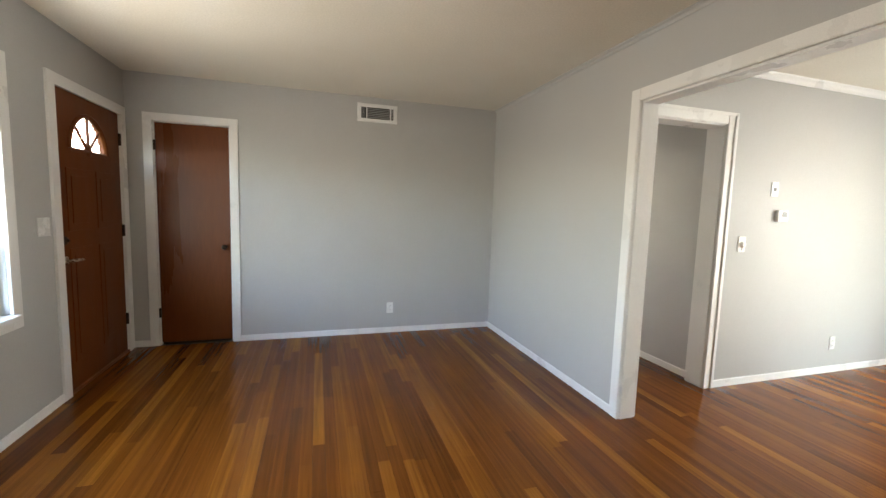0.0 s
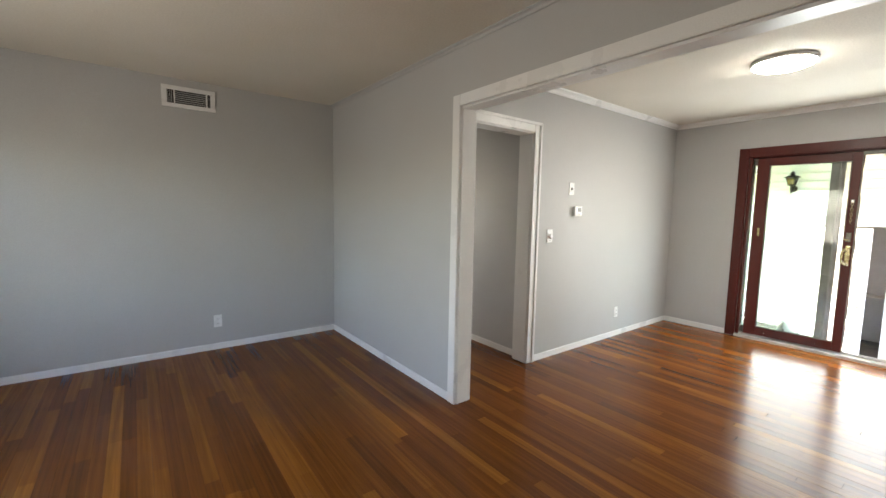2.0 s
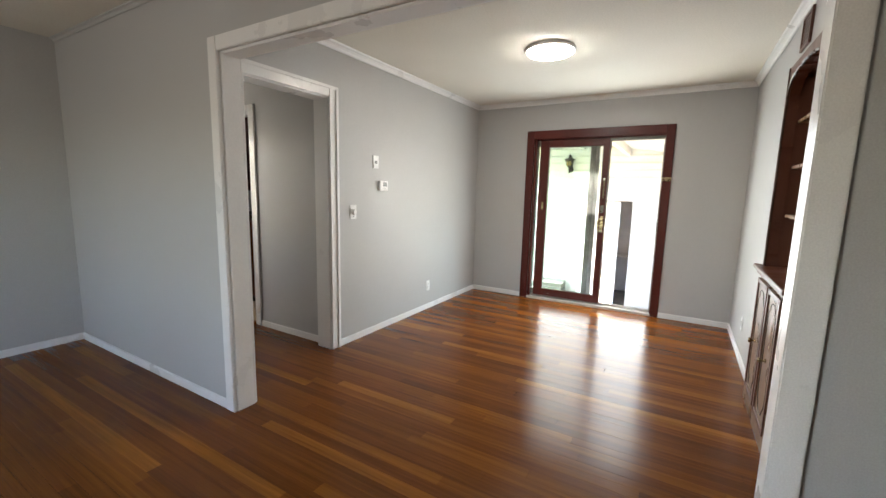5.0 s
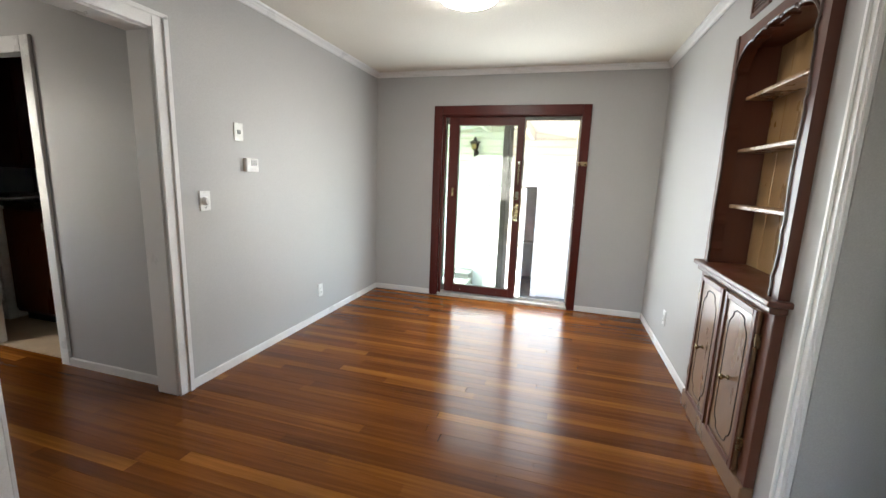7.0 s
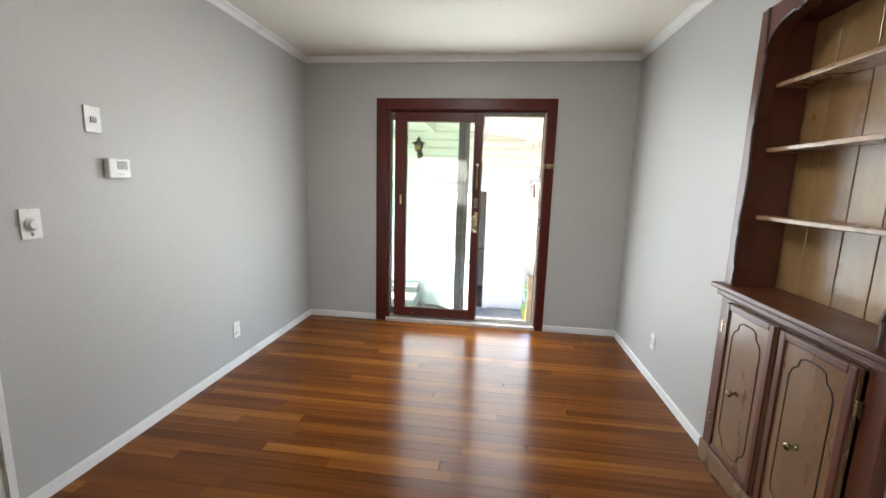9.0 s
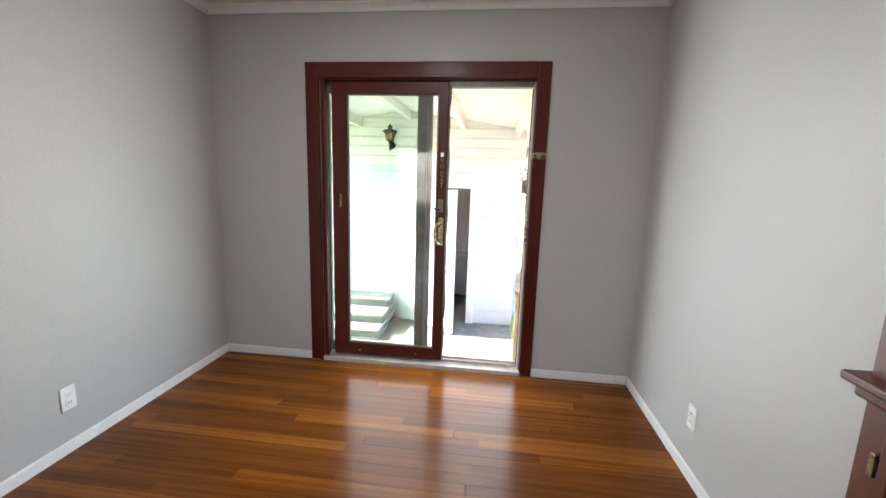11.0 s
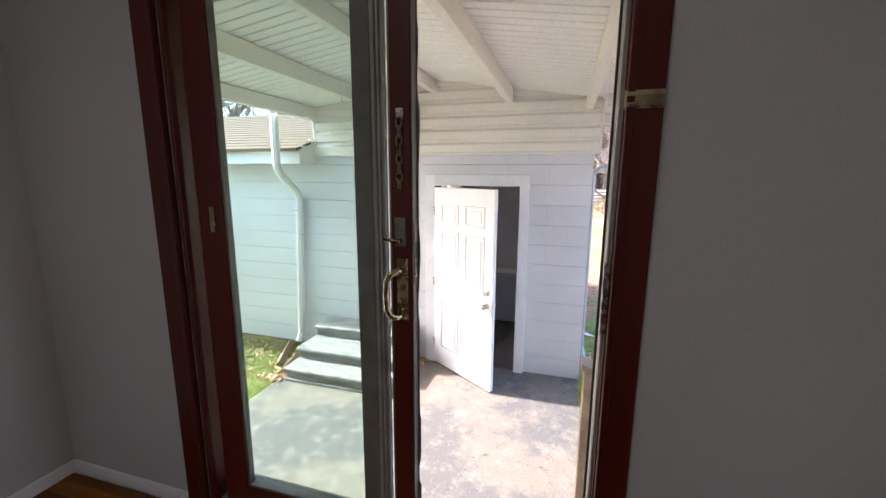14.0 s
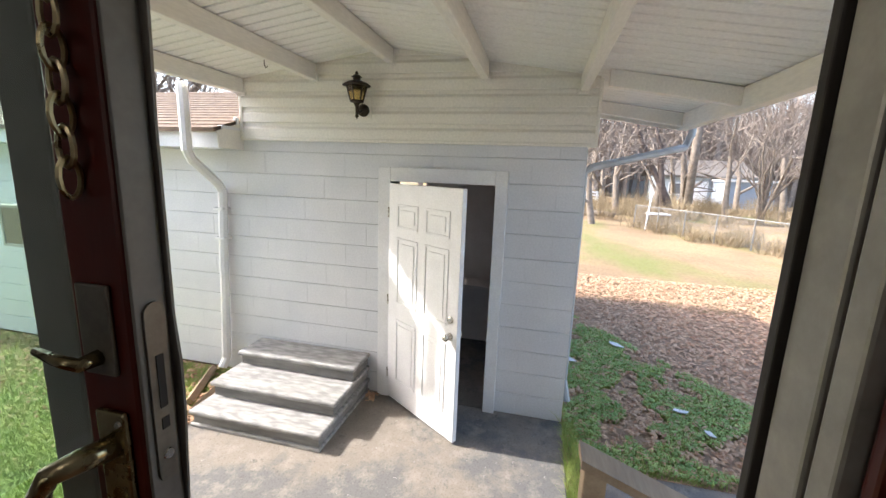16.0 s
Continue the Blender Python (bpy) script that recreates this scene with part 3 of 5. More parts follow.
def window(name, wall, a0, a1, z0, z1, face, out):
    """A white double-hung window: 'x' walls run along y at x=face; out is the way outdoors."""
    w = thing(name, (face, (a0 + a1) / 2, z0) if wall == "x" else ((a0 + a1) / 2, face, z0), "white double-hung window with painted casing", "window", kind="structure")

    def bx(rows, bevel=0.004):
        conv = []
        for d0, d1, p0, p1, q0, q1 in rows:
            lo, hi = sorted((face + d0 * out, face + d1 * out))
            conv.append((lo, hi, p0, p1, q0, q1) if wall == "x" else (p0, p1, lo, hi, q0, q1))
        return boxes(*conv, bevel=bevel)
    c = 0.078
    part("window_frame", bx([(-0.018, 0, a0 - c, a0, z0 - c, z1 + c), (-0.018, 0, a1, a1 + c, z0 - c, z1 + c), (-0.018, 0, a0, a1, z1, z1 + c), (-0.018, 0, a0, a1, z0 - c, z0 - 0.02)]), M_TRIM, w)
    part("window_sill", bx([(-0.05, 0.1, a0 - 0.01, a1 + 0.01, z0 - 0.02, z0 + 0.006)]), M_TRIM, w)
    mid = (z0 + z1) / 2
    for zz0, zz1, dd in ((z0 + 0.006, mid + 0.02, 0.04), (mid - 0.02, z1, 0.08)):
        s = part("sash", bx([(dd, dd + 0.035, a0, a0 + 0.045, zz0, zz1), (dd, dd + 0.035, a1 - 0.045, a1, zz0, zz1), (dd, dd + 0.035, a0 + 0.045, a1 - 0.045, zz0, zz0 + 0.045), (dd, dd + 0.035, a0 + 0.045, a1 - 0.045, zz1 - 0.045, zz1)], 0.003), M_TRIM, w)
        part("pane", bx([(dd + 0.015, dd + 0.019, a0 + 0.045, a1 - 0.045, zz0 + 0.045, zz1 - 0.045)], 0), M_CLEAR, s).visible_shadow = False


window("window_1", "x", 1.7, 3.19, 0.69, 2.03, XW, -1)
# never in view: added only to let fill light into the hall
window("added_hall_window", "x", 5.0, 5.6, 0.9, 2.0, XD1, -1)


# ---------------------------------------------------------------- wall fittings
def plate(name, face_axis, at, n, w, h, label, category, kind="switch"):
    """A wall plate centred at 'at' on a wall whose outward normal is n (+1/-1) along face_axis."""
    x, y, z = at
    t = thing(name, at, label, category)

    def slab(d0, d1, u0, u1, z0, z1, bevel=0.002):
        lo, hi = sorted((d0 * n, d1 * n))
        r = (x + lo, x + hi, y + u0, y + u1, z + z0, z + z1) if face_axis == "x" else (x + u0, x + u1, y + lo, y + hi, z + z0, z + z1)
        return boxes(r, bevel=bevel)
    part("plate", slab(0, 0.007, -w / 2, w / 2, -h / 2, h / 2), M_PLASTIC, t)
    if kind == "switch":
        part("toggle", slab(0.007, 0.022, -0.006, 0.006, -0.004, 0.016), M_PLASTIC, t)
    elif kind == "dimmer":
        ax = (n, 0, 0) if face_axis == "x" else (0, n, 0)
        at2 = (x + 0.007 * n, y, z) if face_axis == "x" else (x, y + 0.007 * n, z)
        part("dial", turned([(0, 0.026), (0.006, 0.026), (0.012, 0.021), (0.02, 0.018), (0.021, 0.002)], at2, ax, 24), M_PLASTIC, t, "round white dial")
        part("slot", slab(0.007, 0.010, -0.004, 0.004, -0.046, -0.034, 0.001), M_GREYPL, t)
    elif kind == "outlet":
        for zz in (0.02, -0.02):
            s = part("socket", slab(0.007, 0.010, -0.017, 0.017, zz - 0.014, zz + 0.014), M_PLASTIC, t)
            for u in (-0.006, 0.006):
                part("slot", slab(0.010, 0.0107, u - 0.0012, u + 0.0012, zz - 0.005, zz + 0.005, 0), M_DARK, s)
    elif kind == "sensor":
        part("dark_window", slab(0.007, 0.012, -0.014, 0.014, -0.014, 0.012, 0.002), M_GREYPL, t, "small dark square")
    return t


plate("light_switch", "x", (XW, 3.52, 1.163), 1, 0.115, 0.115, "white double switch plate beside the front door", "light switch")
plate("wall_outlet", "y", (1.885, YN, 0.271), -1, 0.07, 0.115, "white wall outlet low on a grey wall", "outlet", "outlet")
plate("wall_outlet", "y", (5.535, YL, 0.268), -1, 0.07, 0.115, "white wall outlet low on a grey wall", "outlet", "outlet")
plate("wall_outlet", "y", (5.85, YR, 0.29), 1, 0.07, 0.115, "white wall outlet low on a grey wall", "outlet", "outlet")
plate("dimmer_switch", "y", (4.317, YL, 1.146), -1, 0.075, 0.12, "white dimmer switch with a round dial", "light switch", "dimmer")
plate("wall_sensor", "y", (4.615, YL, 1.588), -1, 0.075, 0.115, "white wall plate with a small dark sensor", "sensor", "sensor")


def thermostat():
    t = thing("thermostat", (4.705, YL, 1.376), "white boxy thermostat with a grey display", "thermostat")
    part("body", boxes((4.648, 4.762, YL - 0.03, YL, 1.33, 1.422), bevel=0.006), M_PLASTIC, t)
    part("display", boxes((4.69, 4.742, YL - 0.033, YL - 0.03, 1.372, 1.41), bevel=0.001), M_GREYPL, t)
    for k in (0, 1):
        part("button", boxes((4.70 + 0.02 * k, 4.713 + 0.02 * k, YL - 0.034, YL - 0.03, 1.345, 1.355), bevel=0.001), M_PLASTIC, t)


thermostat()


def vent():
    v = thing("wall_vent", (1.72, YN, 2.297), "white metal air vent with grey slats", "vent")
    x0, x1, z0, z1 = 1.519, 1.925, 2.207, 2.389
    part("frame", boxes((x0, x1, YN - 0.014, YN, z1 - 0.035, z1), (x0, x1, YN - 0.014, YN, z0, z0 + 0.035), (x0, x0 + 0.04, YN - 0.014, YN, z0 + 0.035, z1 - 0.035), (x1 - 0.04, x1, YN - 0.014, YN, z0 + 0.035, z1 - 0.035), bevel=0.003), M_TRIM, v)
    part("backing", boxes((x0 + 0.04, x1 - 0.04, YN - 0.003, YN, z0 + 0.035, z1 - 0.035)), M_DARK, v)
    part("divider", boxes((x0 + 0.088, x0 + 0.098, YN - 0.013, YN - 0.003, z0 + 0.035, z1 - 0.035)), M_TRIM, v)
    part("divider", boxes((x1 - 0.075, x1 - 0.066, YN - 0.013, YN - 0.003, z0 + 0.035, z1 - 0.035)), M_TRIM, v)
    for k in range(7):
        z = z0 + 0.044 + 0.0165 * k
        bm = prism([(YN - 0.012, z), (YN - 0.011, z + 0.002), (YN - 0.003, z + 0.010), (YN - 0.003, z + 0.008)], "x", x0 + 0.1, x1 - 0.077)
        part("slat", bm, M_VENT, v)
    for k in range(3):
        for base in (x0 + 0.046, x1 - 0.064):
            x = base + 0.013 * k
            part("slat", boxes((x, x + 0.003, YN - 0.012, YN - 0.003, z0 + 0.035, z1 - 0.035)), M_VENT, v)


vent()


def brown_grille():
    v = thing("return_grille", (4.86, YR, 2.31), "dark brown wooden grille above the built-in cabinet", "vent")
    x0, x1, z0, z1, y = 4.755, 4.965, 2.205, 2.40, YR
    part("frame", boxes((x0, x1, y, y + 0.014, z1 - 0.02, z1), (x0, x1, y, y + 0.014, z0, z0 + 0.02), (x0, x0 + 0.02, y, y + 0.014, z0 + 0.02, z1 - 0.02), (x1 - 0.02, x1, y, y + 0.014, z0 + 0.02, z1 - 0.02), bevel=0.003), M_CAB, v)
    part("panel", boxes((x0 + 0.02, x1 - 0.02, y, y + 0.004, z0 + 0.02, z1 - 0.02)), M_DARK, v)
    for k in range(7):
        z = z0 + 0.03 + 0.021 * k
        part("slat", boxes((x0 + 0.02, x1 - 0.02, y + 0.004, y + 0.010, z, z + 0.010), bevel=0.002), M_CAB, v)


brown_grille()


def ceiling_light():
    c = (4.965, 1.325)
    t = thing("ceiling_light", (*c, H), "round white flush LED ceiling light, switched on", "ceiling light")
    part("rim", turned([(0, 0.185), (0.01, 0.19), (0.022, 0.188), (0.027, 0.18), (0.024, 0.176)], (*c, H), (0, 0, -1), 40), M_TRIM, t, "white rim", True)
    part("diffuser", turned([(0.02, 0.18), (0.036, 0.174), (0.046, 0.15), (0.052, 0.08), (0.053, 0.002)], (*c, H), (0, 0, -1), 40), M_LED, t, "glowing white diffuser", True)


ceiling_light()


# ---------------------------------------------------------------- built-in cabinet
def built_in():
    x0, x1, yf, yb = 4.15, 5.02, -0.155, -0.37
    cab = thing("built_in_cabinet", ((x0 + x1) / 2, yf, 0), "dark walnut built-in cabinet with empty open shelves", "cabinet", kind="")
    part("body", boxes((4.17, 5.0, yb, YR - 0.002, 0.0, 0.875), bevel=0.002), M_CAB, cab)
    fr = boxes((x0, x0 + 0.075, YR, yf, 0.1, 0.86), (x1 - 0.075, x1, YR, yf, 0.1, 0.86), (x0 + 0.075, x1 - 0.075, YR, yf, 0.835, 0.86), (4.572, 4.592, YR, yf, 0.1, 0.835), bevel=0.004)
    part("face_frame", fr, M_CAB, cab)
    part("plinth", boxes((x0 - 0.005, x1 + 0.005, YR, yf + 0.012, 0.0, 0.10), bevel=0.006), M_CABDOOR, cab, "worn brown plinth board")
    bm = boxes((x0 - 0.035, x1 + 0.035, yb, yf + 0.045, 0.892, 0.918), bevel=0.008)
    part("ledge", bm, M_CAB, cab)
    part("ledge_moulding", boxes((x0 - 0.012, x1 + 0.012, YR, yf + 0.024, 0.86, 0.892), bevel=0.008), M_CAB, cab)
    # doors with an incised curved-corner panel
    for a, b in ((4.232, 4.566), (4.598, 4.932)):
        d = part("door", boxes((a, b, yf, yf + 0.018, 0.115, 0.845), bevel=0.006), M_CABDOOR, cab, "worn brown door with a carved line")
        bm = boxes((a, a + 0.03, yf + 0.018, yf + 0.026, 0.115, 0.845), (b - 0.03, b, yf + 0.018, yf + 0.026, 0.115, 0.845), (a + 0.03, b - 0.03, yf + 0.018, yf + 0.026, 0.815, 0.845), (a + 0.03, b - 0.03, yf + 0.018, yf + 0.026, 0.115, 0.145), bevel=0.005)
        part("door_rim", bm, M_CAB, d)
        m, top, bot, r = 0.068, 0.785, 0.175, 0.045
        pts = []
        for cx, cz, sx, sz in ((a + m, top, 1, -1), (b - m, top, -1, -1), (b - m, bot, -1, 1), (a + m, bot, 1, 1)):
            loop = [(cx, cz + sz * 1.9 * r), (cx + sx * 0.25 * r, cz + sz * 1.25 * r), (cx + sx * 0.8 * r, cz + sz * 0.85 * r), (cx + sx * 0.95 * r, cz + sz * 0.25 * r), (cx + sx * 1.5 * r, cz)]
            if (cx, cz) in ((b - m, top), (a + m, bot)):
                loop.reverse()
            pts += loop
        bm = bmesh.new()
        ring = [(x, yf + 0.0175, z) for x, z in pts]
        tube(bm, ring + [ring[0]], 0.0033, 6)
        part("carved_line", bm, M_DARK, d)
        part("knob", turned([(0, 0.012), (0.004, 0.012), (0.008, 0.006), (0.02, 0.006), (0.025, 0.014), (0.034, 0.016), (0.039, 0.008), (0.04, 0.001)], ((a + b) / 2 + 0.01, yf + 0.018, 0.468), (0, 1, 0)), M_BRASS, d, "small brass knob", True)
        xs = x0 + 0.07 if a < 4.4 else x1 - 0.07
        for z in (0.25, 0.72):
            part("hinge", boxes((xs - 0.004, xs + 0.012, yf, yf + 0.02, z - 0.03, z + 0.03), bevel=0.002), M_BRASS, d)
    # upper part
    z0, z1 = 0.918, 2.125
    for a, b in ((4.172, 4.19), (4.98, 4.998)):
        part("side_panel", boxes((a, b, yb, YR - 0.001, z0, 2.09)), M_CAB, cab)
    part("top_panel", boxes((4.172, 4.998, yb, YR - 0.001, 2.07, 2.09)), M_CAB, cab)
    edges = [4.19, 4.33, 4.51, 4.66, 4.84, 4.98]
    for a, b in zip(edges, edges[1:]):
        part("back_board", boxes((a + 0.0015, b - 0.0015, yb, yb + 0.018, z0, 2.07), bevel=0.003), M_PINE, cab, "yellow-brown pine board")
    for z in (1.25, 1.548, 1.822):
        part("shelf", boxes((4.19, 4.98, yb + 0.018, YR - 0.03, z - 0.02, z), bevel=0.004), M_SHELF, cab)
    # scalloped face frame
    def wave(s):
        return 0.5 + 0.5 * math.cos(s)
    n = 60
    for side in (0, 1):
        bm = bmesh.new()
        rows, line = [], []
        for i in range(n + 1):
            z = z0 + (z1 - z0) * i / n
            s = (z - z0) / 1.2
            w = 0.048 + 0.014 * wave(s * 15.0) + sum(0.010 * math.exp(-((s - c) / 0.016) ** 2) for c in (0.07, 0.21, 0.62, 0.83))
            out, inn = (x0, x0 + w) if side == 0 else (x1, x1 - w)
            line.append((inn, yf, z))
            rows.append([bm.verts.new((x, y, z)) for x, y in ((out, YR + 0.0), (out, yf + 0.0), (inn, yf + 0.0), (inn, YR - 0.02))])
        for p, q in zip(rows, rows[1:]):
            for k in range(4):
                bm.faces.new((p[k], p[(k + 1) % 4], q[(k + 1) % 4], q[k]))
        bm.faces.new(rows[0])
        bm.faces.new(rows[-1])
        stile = part("scalloped_stile", bm, M_CAB, cab)
        part("bead", tubes(line, 0.0075, 6), M_BEAD, stile, "dark glossy bead along the scalloped edge")
    bm = bmesh.new()
    rows, line = [], []
    for i in range(n + 1):
        u = -1 + 2 * i / n
        x = (x0 + x1) / 2 + u * ((x1 - x0) / 2 - 0.055)
        h = 0.05 + 0.045 * u * u + 0.085 * abs(u) ** 9 + sum(0.013 * math.exp(-((abs(u) - c) / 0.035) ** 2) for c in (0.18, 0.52))
        line.append((x, yf, z1 - h))
        rows.append([bm.verts.new((x, y, z)) for y, z in ((YR - 0.02, z1), (yf, z1), (yf - 0.001, z1 - h), (YR - 0.02, z1 - h))])
    for p, q in zip(rows, rows[1:]):
        for k in range(4):
            bm.faces.new((p[k], p[(k + 1) % 4], q[(k + 1) % 4], q[k]))
    bm.faces.new(rows[0])
    bm.faces.new(rows[-1])
    valance = part("scalloped_valance", bm, M_CAB, cab)
    part("bead", tubes(line, 0.0075, 6), M_BEAD, valance, "dark glossy bead along the scalloped edge")


built_in()


# ---------------------------------------------------------------- kitchen glimpse
def kitchen():
    c = thing("kitchen_base_cabinet", (4.8, 4.4, 0), "dark red-brown kitchen base cabinet", "cabinet")
    part("body", boxes((4.52, 5.2, 3.9, 5.06, 0.09, 0.99), bevel=0.003), M_CAB, c)
    part("toe_kick", boxes((4.58, 5.2, 3.9, 5.06, 0.005, 0.09)), M_DARK, c)
    for k in range(2):
        y = 3.92 + 0.57 * k
        d = part("door", boxes((4.50, 4.52, y, y + 0.55, 0.12, 0.96), bevel=0.004), M_DOOR, c)
        part("handle", tubes([(4.50, y + 0.06, 0.80), (4.475, y + 0.06, 0.81), (4.475, y + 0.06, 0.87), (4.50, y + 0.06, 0.88)], 0.005, 6), M_BRASS, d)
    t = boxes((4.47, 5.2, 3.89, 5.065, 0.99, 1.035), bevel=0.004)
    tagged(part("kitchen_worktop", t, M_COUNTER), "dark kitchen worktop on the base cabinet", "worktop")
    r = thing("kitchen_range", (4.8, 5.43, 0), "white enamel kitchen range beside the cabinet", "range")
    part("body", boxes((4.46, 5.2, 5.08, 5.78, 0.02, 1.05), bevel=0.008), M_PLASTIC, r)
    part("oven_door", boxes((4.435, 4.46, 5.11, 5.75, 0.2, 0.8), bevel=0.006), M_PLASTIC, r)
    part("knob", turned([(0, 0.022), (0.02, 0.02), (0.022, 0.002)], (4.46, 5.14, 0.90), (-1, 0, 0)), M_IRON, r)
    u = thing("kitchen_wall_cabinet", (5.0, 4.9, 1.3), "dark red-brown kitchen wall cabinet", "cabinet")
    part("body", boxes((4.86, 5.2, 3.9, 5.85, 1.29, 2.3), bevel=0.003), M_CAB, u)
    for k in range(4):
        y = 3.93 + 0.48 * k
        part("door", boxes((4.84, 4.86, y, y + 0.45, 1.31, 2.28), bevel=0.004), M_MAHOG, u)
    structure("wall_kitchen", boxes((5.2, 5.3, 3.9, 5.9, 0, H)), M_WALL, "pale kitchen wall behind the cabinets", "wall")


kitchen()


# ---------------------------------------------------------------- sliding door
def slider():
    s = thing("door_sliding", (XS, 1.27, 0), "half-open wooden sliding glass door with mahogany trim", "door", kind="structure")
    f0, f1 = 6.698, XS
    zt = 2.10
    part("casing", boxes((f0, f1, 1.985, 2.08, 0, zt), (f0, f1, 0.465, 0.548, 0, zt), (f0, f1, 0.548, 1.985, 2.0, zt), bevel=0.006), M_MAHOG, s, "mahogany-stained casing")
    part("casing_bead", boxes((f0 - 0.006, f0, 1.985, 2.003, 0, 2.018), (f0 - 0.006, f0, 0.53, 0.548, 0, 2.018), (f0 - 0.006, f0, 0.548, 1.985, 2.0, 2.018), bevel=0.003), M_MAHOG, s)
    part("jamb", boxes((f1, 6.785, 1.965, 1.985, 0.03, 2.02), (f1, 6.733, 0.53, 0.552, 0.03, 2.02), (f1, 6.785, 0.552, 1.965, 1.99, 2.02), bevel=0.003), M_MAHOG, s)
    part("jamb_stop", boxes((6.705, 6.73, 1.95, 1.965, 0.03, 1.99), bevel=0.004), M_MAHOG, s)
    part("outer_jamb", boxes((6.738, 6.762, 0.535, 0.561, 0.03, 2.0), (6.768, 6.814, 0.535, 0.561, 0.03, 2.0), (6.785, 6.828, 1.965, 1.985, 0.03, 2.02), (6.785, 6.828, 0.575, 1.965, 1.97, 2.02), bevel=0.003), M_ALU, s, "weathered grey outer jamb")
    part("jamb_backing", boxes((6.733, 6.826, 0.53, 0.536, 0.03, 2.0)), M_DARK, s)
    part("weather_strip", boxes((6.815, 6.828, 0.537, 0.567, 0.03, 2.0), bevel=0.002), M_DARK, s, "black weather strip")
    part("sill", boxes((6.692, 6.88, 0.535, 1.985, -0.02, 0.03), (6.775, 6.785, 0.56, 1.96, 0.03, 0.045), (6.83, 6.84, 0.56, 1.96, 0.03, 0.045), bevel=0.003), M_SILL, s, "pale grey threshold with tracks")
    part("head_track", boxes((6.742, 6.80, 0.565, 1.105, 1.955, 1.989), bevel=0.002), M_BRONZE, s, "dark metal head track")
    # sliding leaf
    x0, x1, ya, yb, za, zb = 6.733, 6.772, 1.108, 1.912, 0.05, 1.985
    leaf = part("sliding_leaf", boxes((x0, x1, ya, 1.174, za, zb), (x0, x1, 1.805, yb, za, zb), (x0, x1, 1.174, 1.805, 1.905, zb), (x0, x1, 1.174, 1.805, za, 0.137), bevel=0.004), M_MAHOG, s)
    part("glazing_bead", boxes((x0 + 0.006, x1 - 0.006, 1.174, 1.182, 0.137, 1.905), (x0 + 0.006, x1 - 0.006, 1.797, 1.805, 0.137, 1.905), (x0 + 0.006, x1 - 0.006, 1.182, 1.797, 1.897, 1.905), (x0 + 0.006, x1 - 0.006, 1.182, 1.797, 0.137, 0.145), bevel=0.002), M_BRONZE, leaf)
    part("pane", boxes((6.751, 6.755, 1.182, 1.797, 0.145, 1.897)), M_CLEAR, leaf).visible_shadow = False
    part("edge_strip", boxes((x0 + 0.002, x1 - 0.002, ya - 0.004, ya, za, zb), bevel=0.001), M_EDGE, leaf, "worn grey-brown edge of the leaf")
    xm = (x0 + x1) / 2
    half = [math.pi * k / 10 for k in range(11)]
    oval = [(xm + 0.011 * math.cos(a), 1.192 + 0.011 * math.sin(a)) for a in half] + [(xm - 0.011 * math.cos(a), 1.025 - 0.011 * math.sin(a)) for a in half]
    mp = part("mortise_plate", prism(oval, "y", ya - 0.0065, ya - 0.004), M_DULL, leaf, "dull round-ended lock plate")
    part("mortise_slot", boxes((xm - 0.004, xm + 0.004, ya - 0.0074, ya - 0.0066, 1.095, 1.15)), M_DARK, mp)
    part("bolt_hole", boxes((xm - 0.004, xm + 0.004, ya - 0.0074, ya - 0.0066, 1.072, 1.084)), M_DARK, mp)
    part("plate_screw", turned([(0, 0.006), (0.0015, 0.005)], (xm, ya - 0.0065, 1.043), (0, -1, 0), 12), M_STEEL, mp)
    rnd = random.Random(8)
    edge, z = [], za
    while z < zb:
        d = rnd.choice((0.003, 0.006, 0.010))
        edge += [(ya - 0.004 - d, z), (ya - 0.004 - d, min(z + 0.05, zb))]
        z += 0.05 + rnd.uniform(0.01, 0.16)
    part("worn_gasket", prism([(ya, za)] + edge + [(ya, zb)], "x", x1 - 0.004, x1 - 0.001), M_EDGE, leaf, "chipped grey-brown weather strip")
    # fixed outer leaf
    a0, a1 = 6.79, 6.826
    fx = part("fixed_leaf", boxes((a0, a1, 1.262, 1.325, 0.045, 1.97), (a0, a1, 1.952, 1.965, 0.045, 1.97), (a0, a1, 1.325, 1.952, 1.92, 1.97), (a0, a1, 1.325, 1.952, 0.045, 0.115), bevel=0.004), M_BRONZE, s, "dark metal fixed leaf")
    part("pane", boxes((6.806, 6.81, 1.325, 1.952, 0.115, 1.92)), M_PANE, fx, "green tinted glass").visible_shadow = False
    part("stile_rib", boxes((a0 + 0.004, a1, 1.250, 1.262, 0.045, 1.97), (a0 + 0.012, a1, 1.238, 1.246, 0.045, 1.97), (a0 + 0.018, a1, 1.224, 1.233, 0.045, 1.97), (a0 + 0.024, a1, 1.224, 1.25, 0.045, 1.97), bevel=0.0015), M_ALU, fx, "pale ribbed aluminium edge")
    # lock plate with thumb turn
    lk = part("lock_plate", boxes((x0 - 0.005, x0, 1.125, 1.162, 1.134, 1.222), bevel=0.002), M_DULL, leaf)
    part("thumb_turn", tubes([(x0 - 0.005, 1.143, 1.152), (x0 - 0.022, 1.143, 1.152), (x0 - 0.024, 1.16, 1.154), (x0 - 0.024, 1.19, 1.16)], [0.008, 0.007, 0.006, 0.004]), M_BRASS, leaf, "", True)
    part("handle_plate", boxes((x0 - 0.006, x0, 1.12, 1.156, 0.90, 1.098), bevel=0.003), M_BRASS, leaf, "aged brass handle plate")
    bm = bmesh.new()
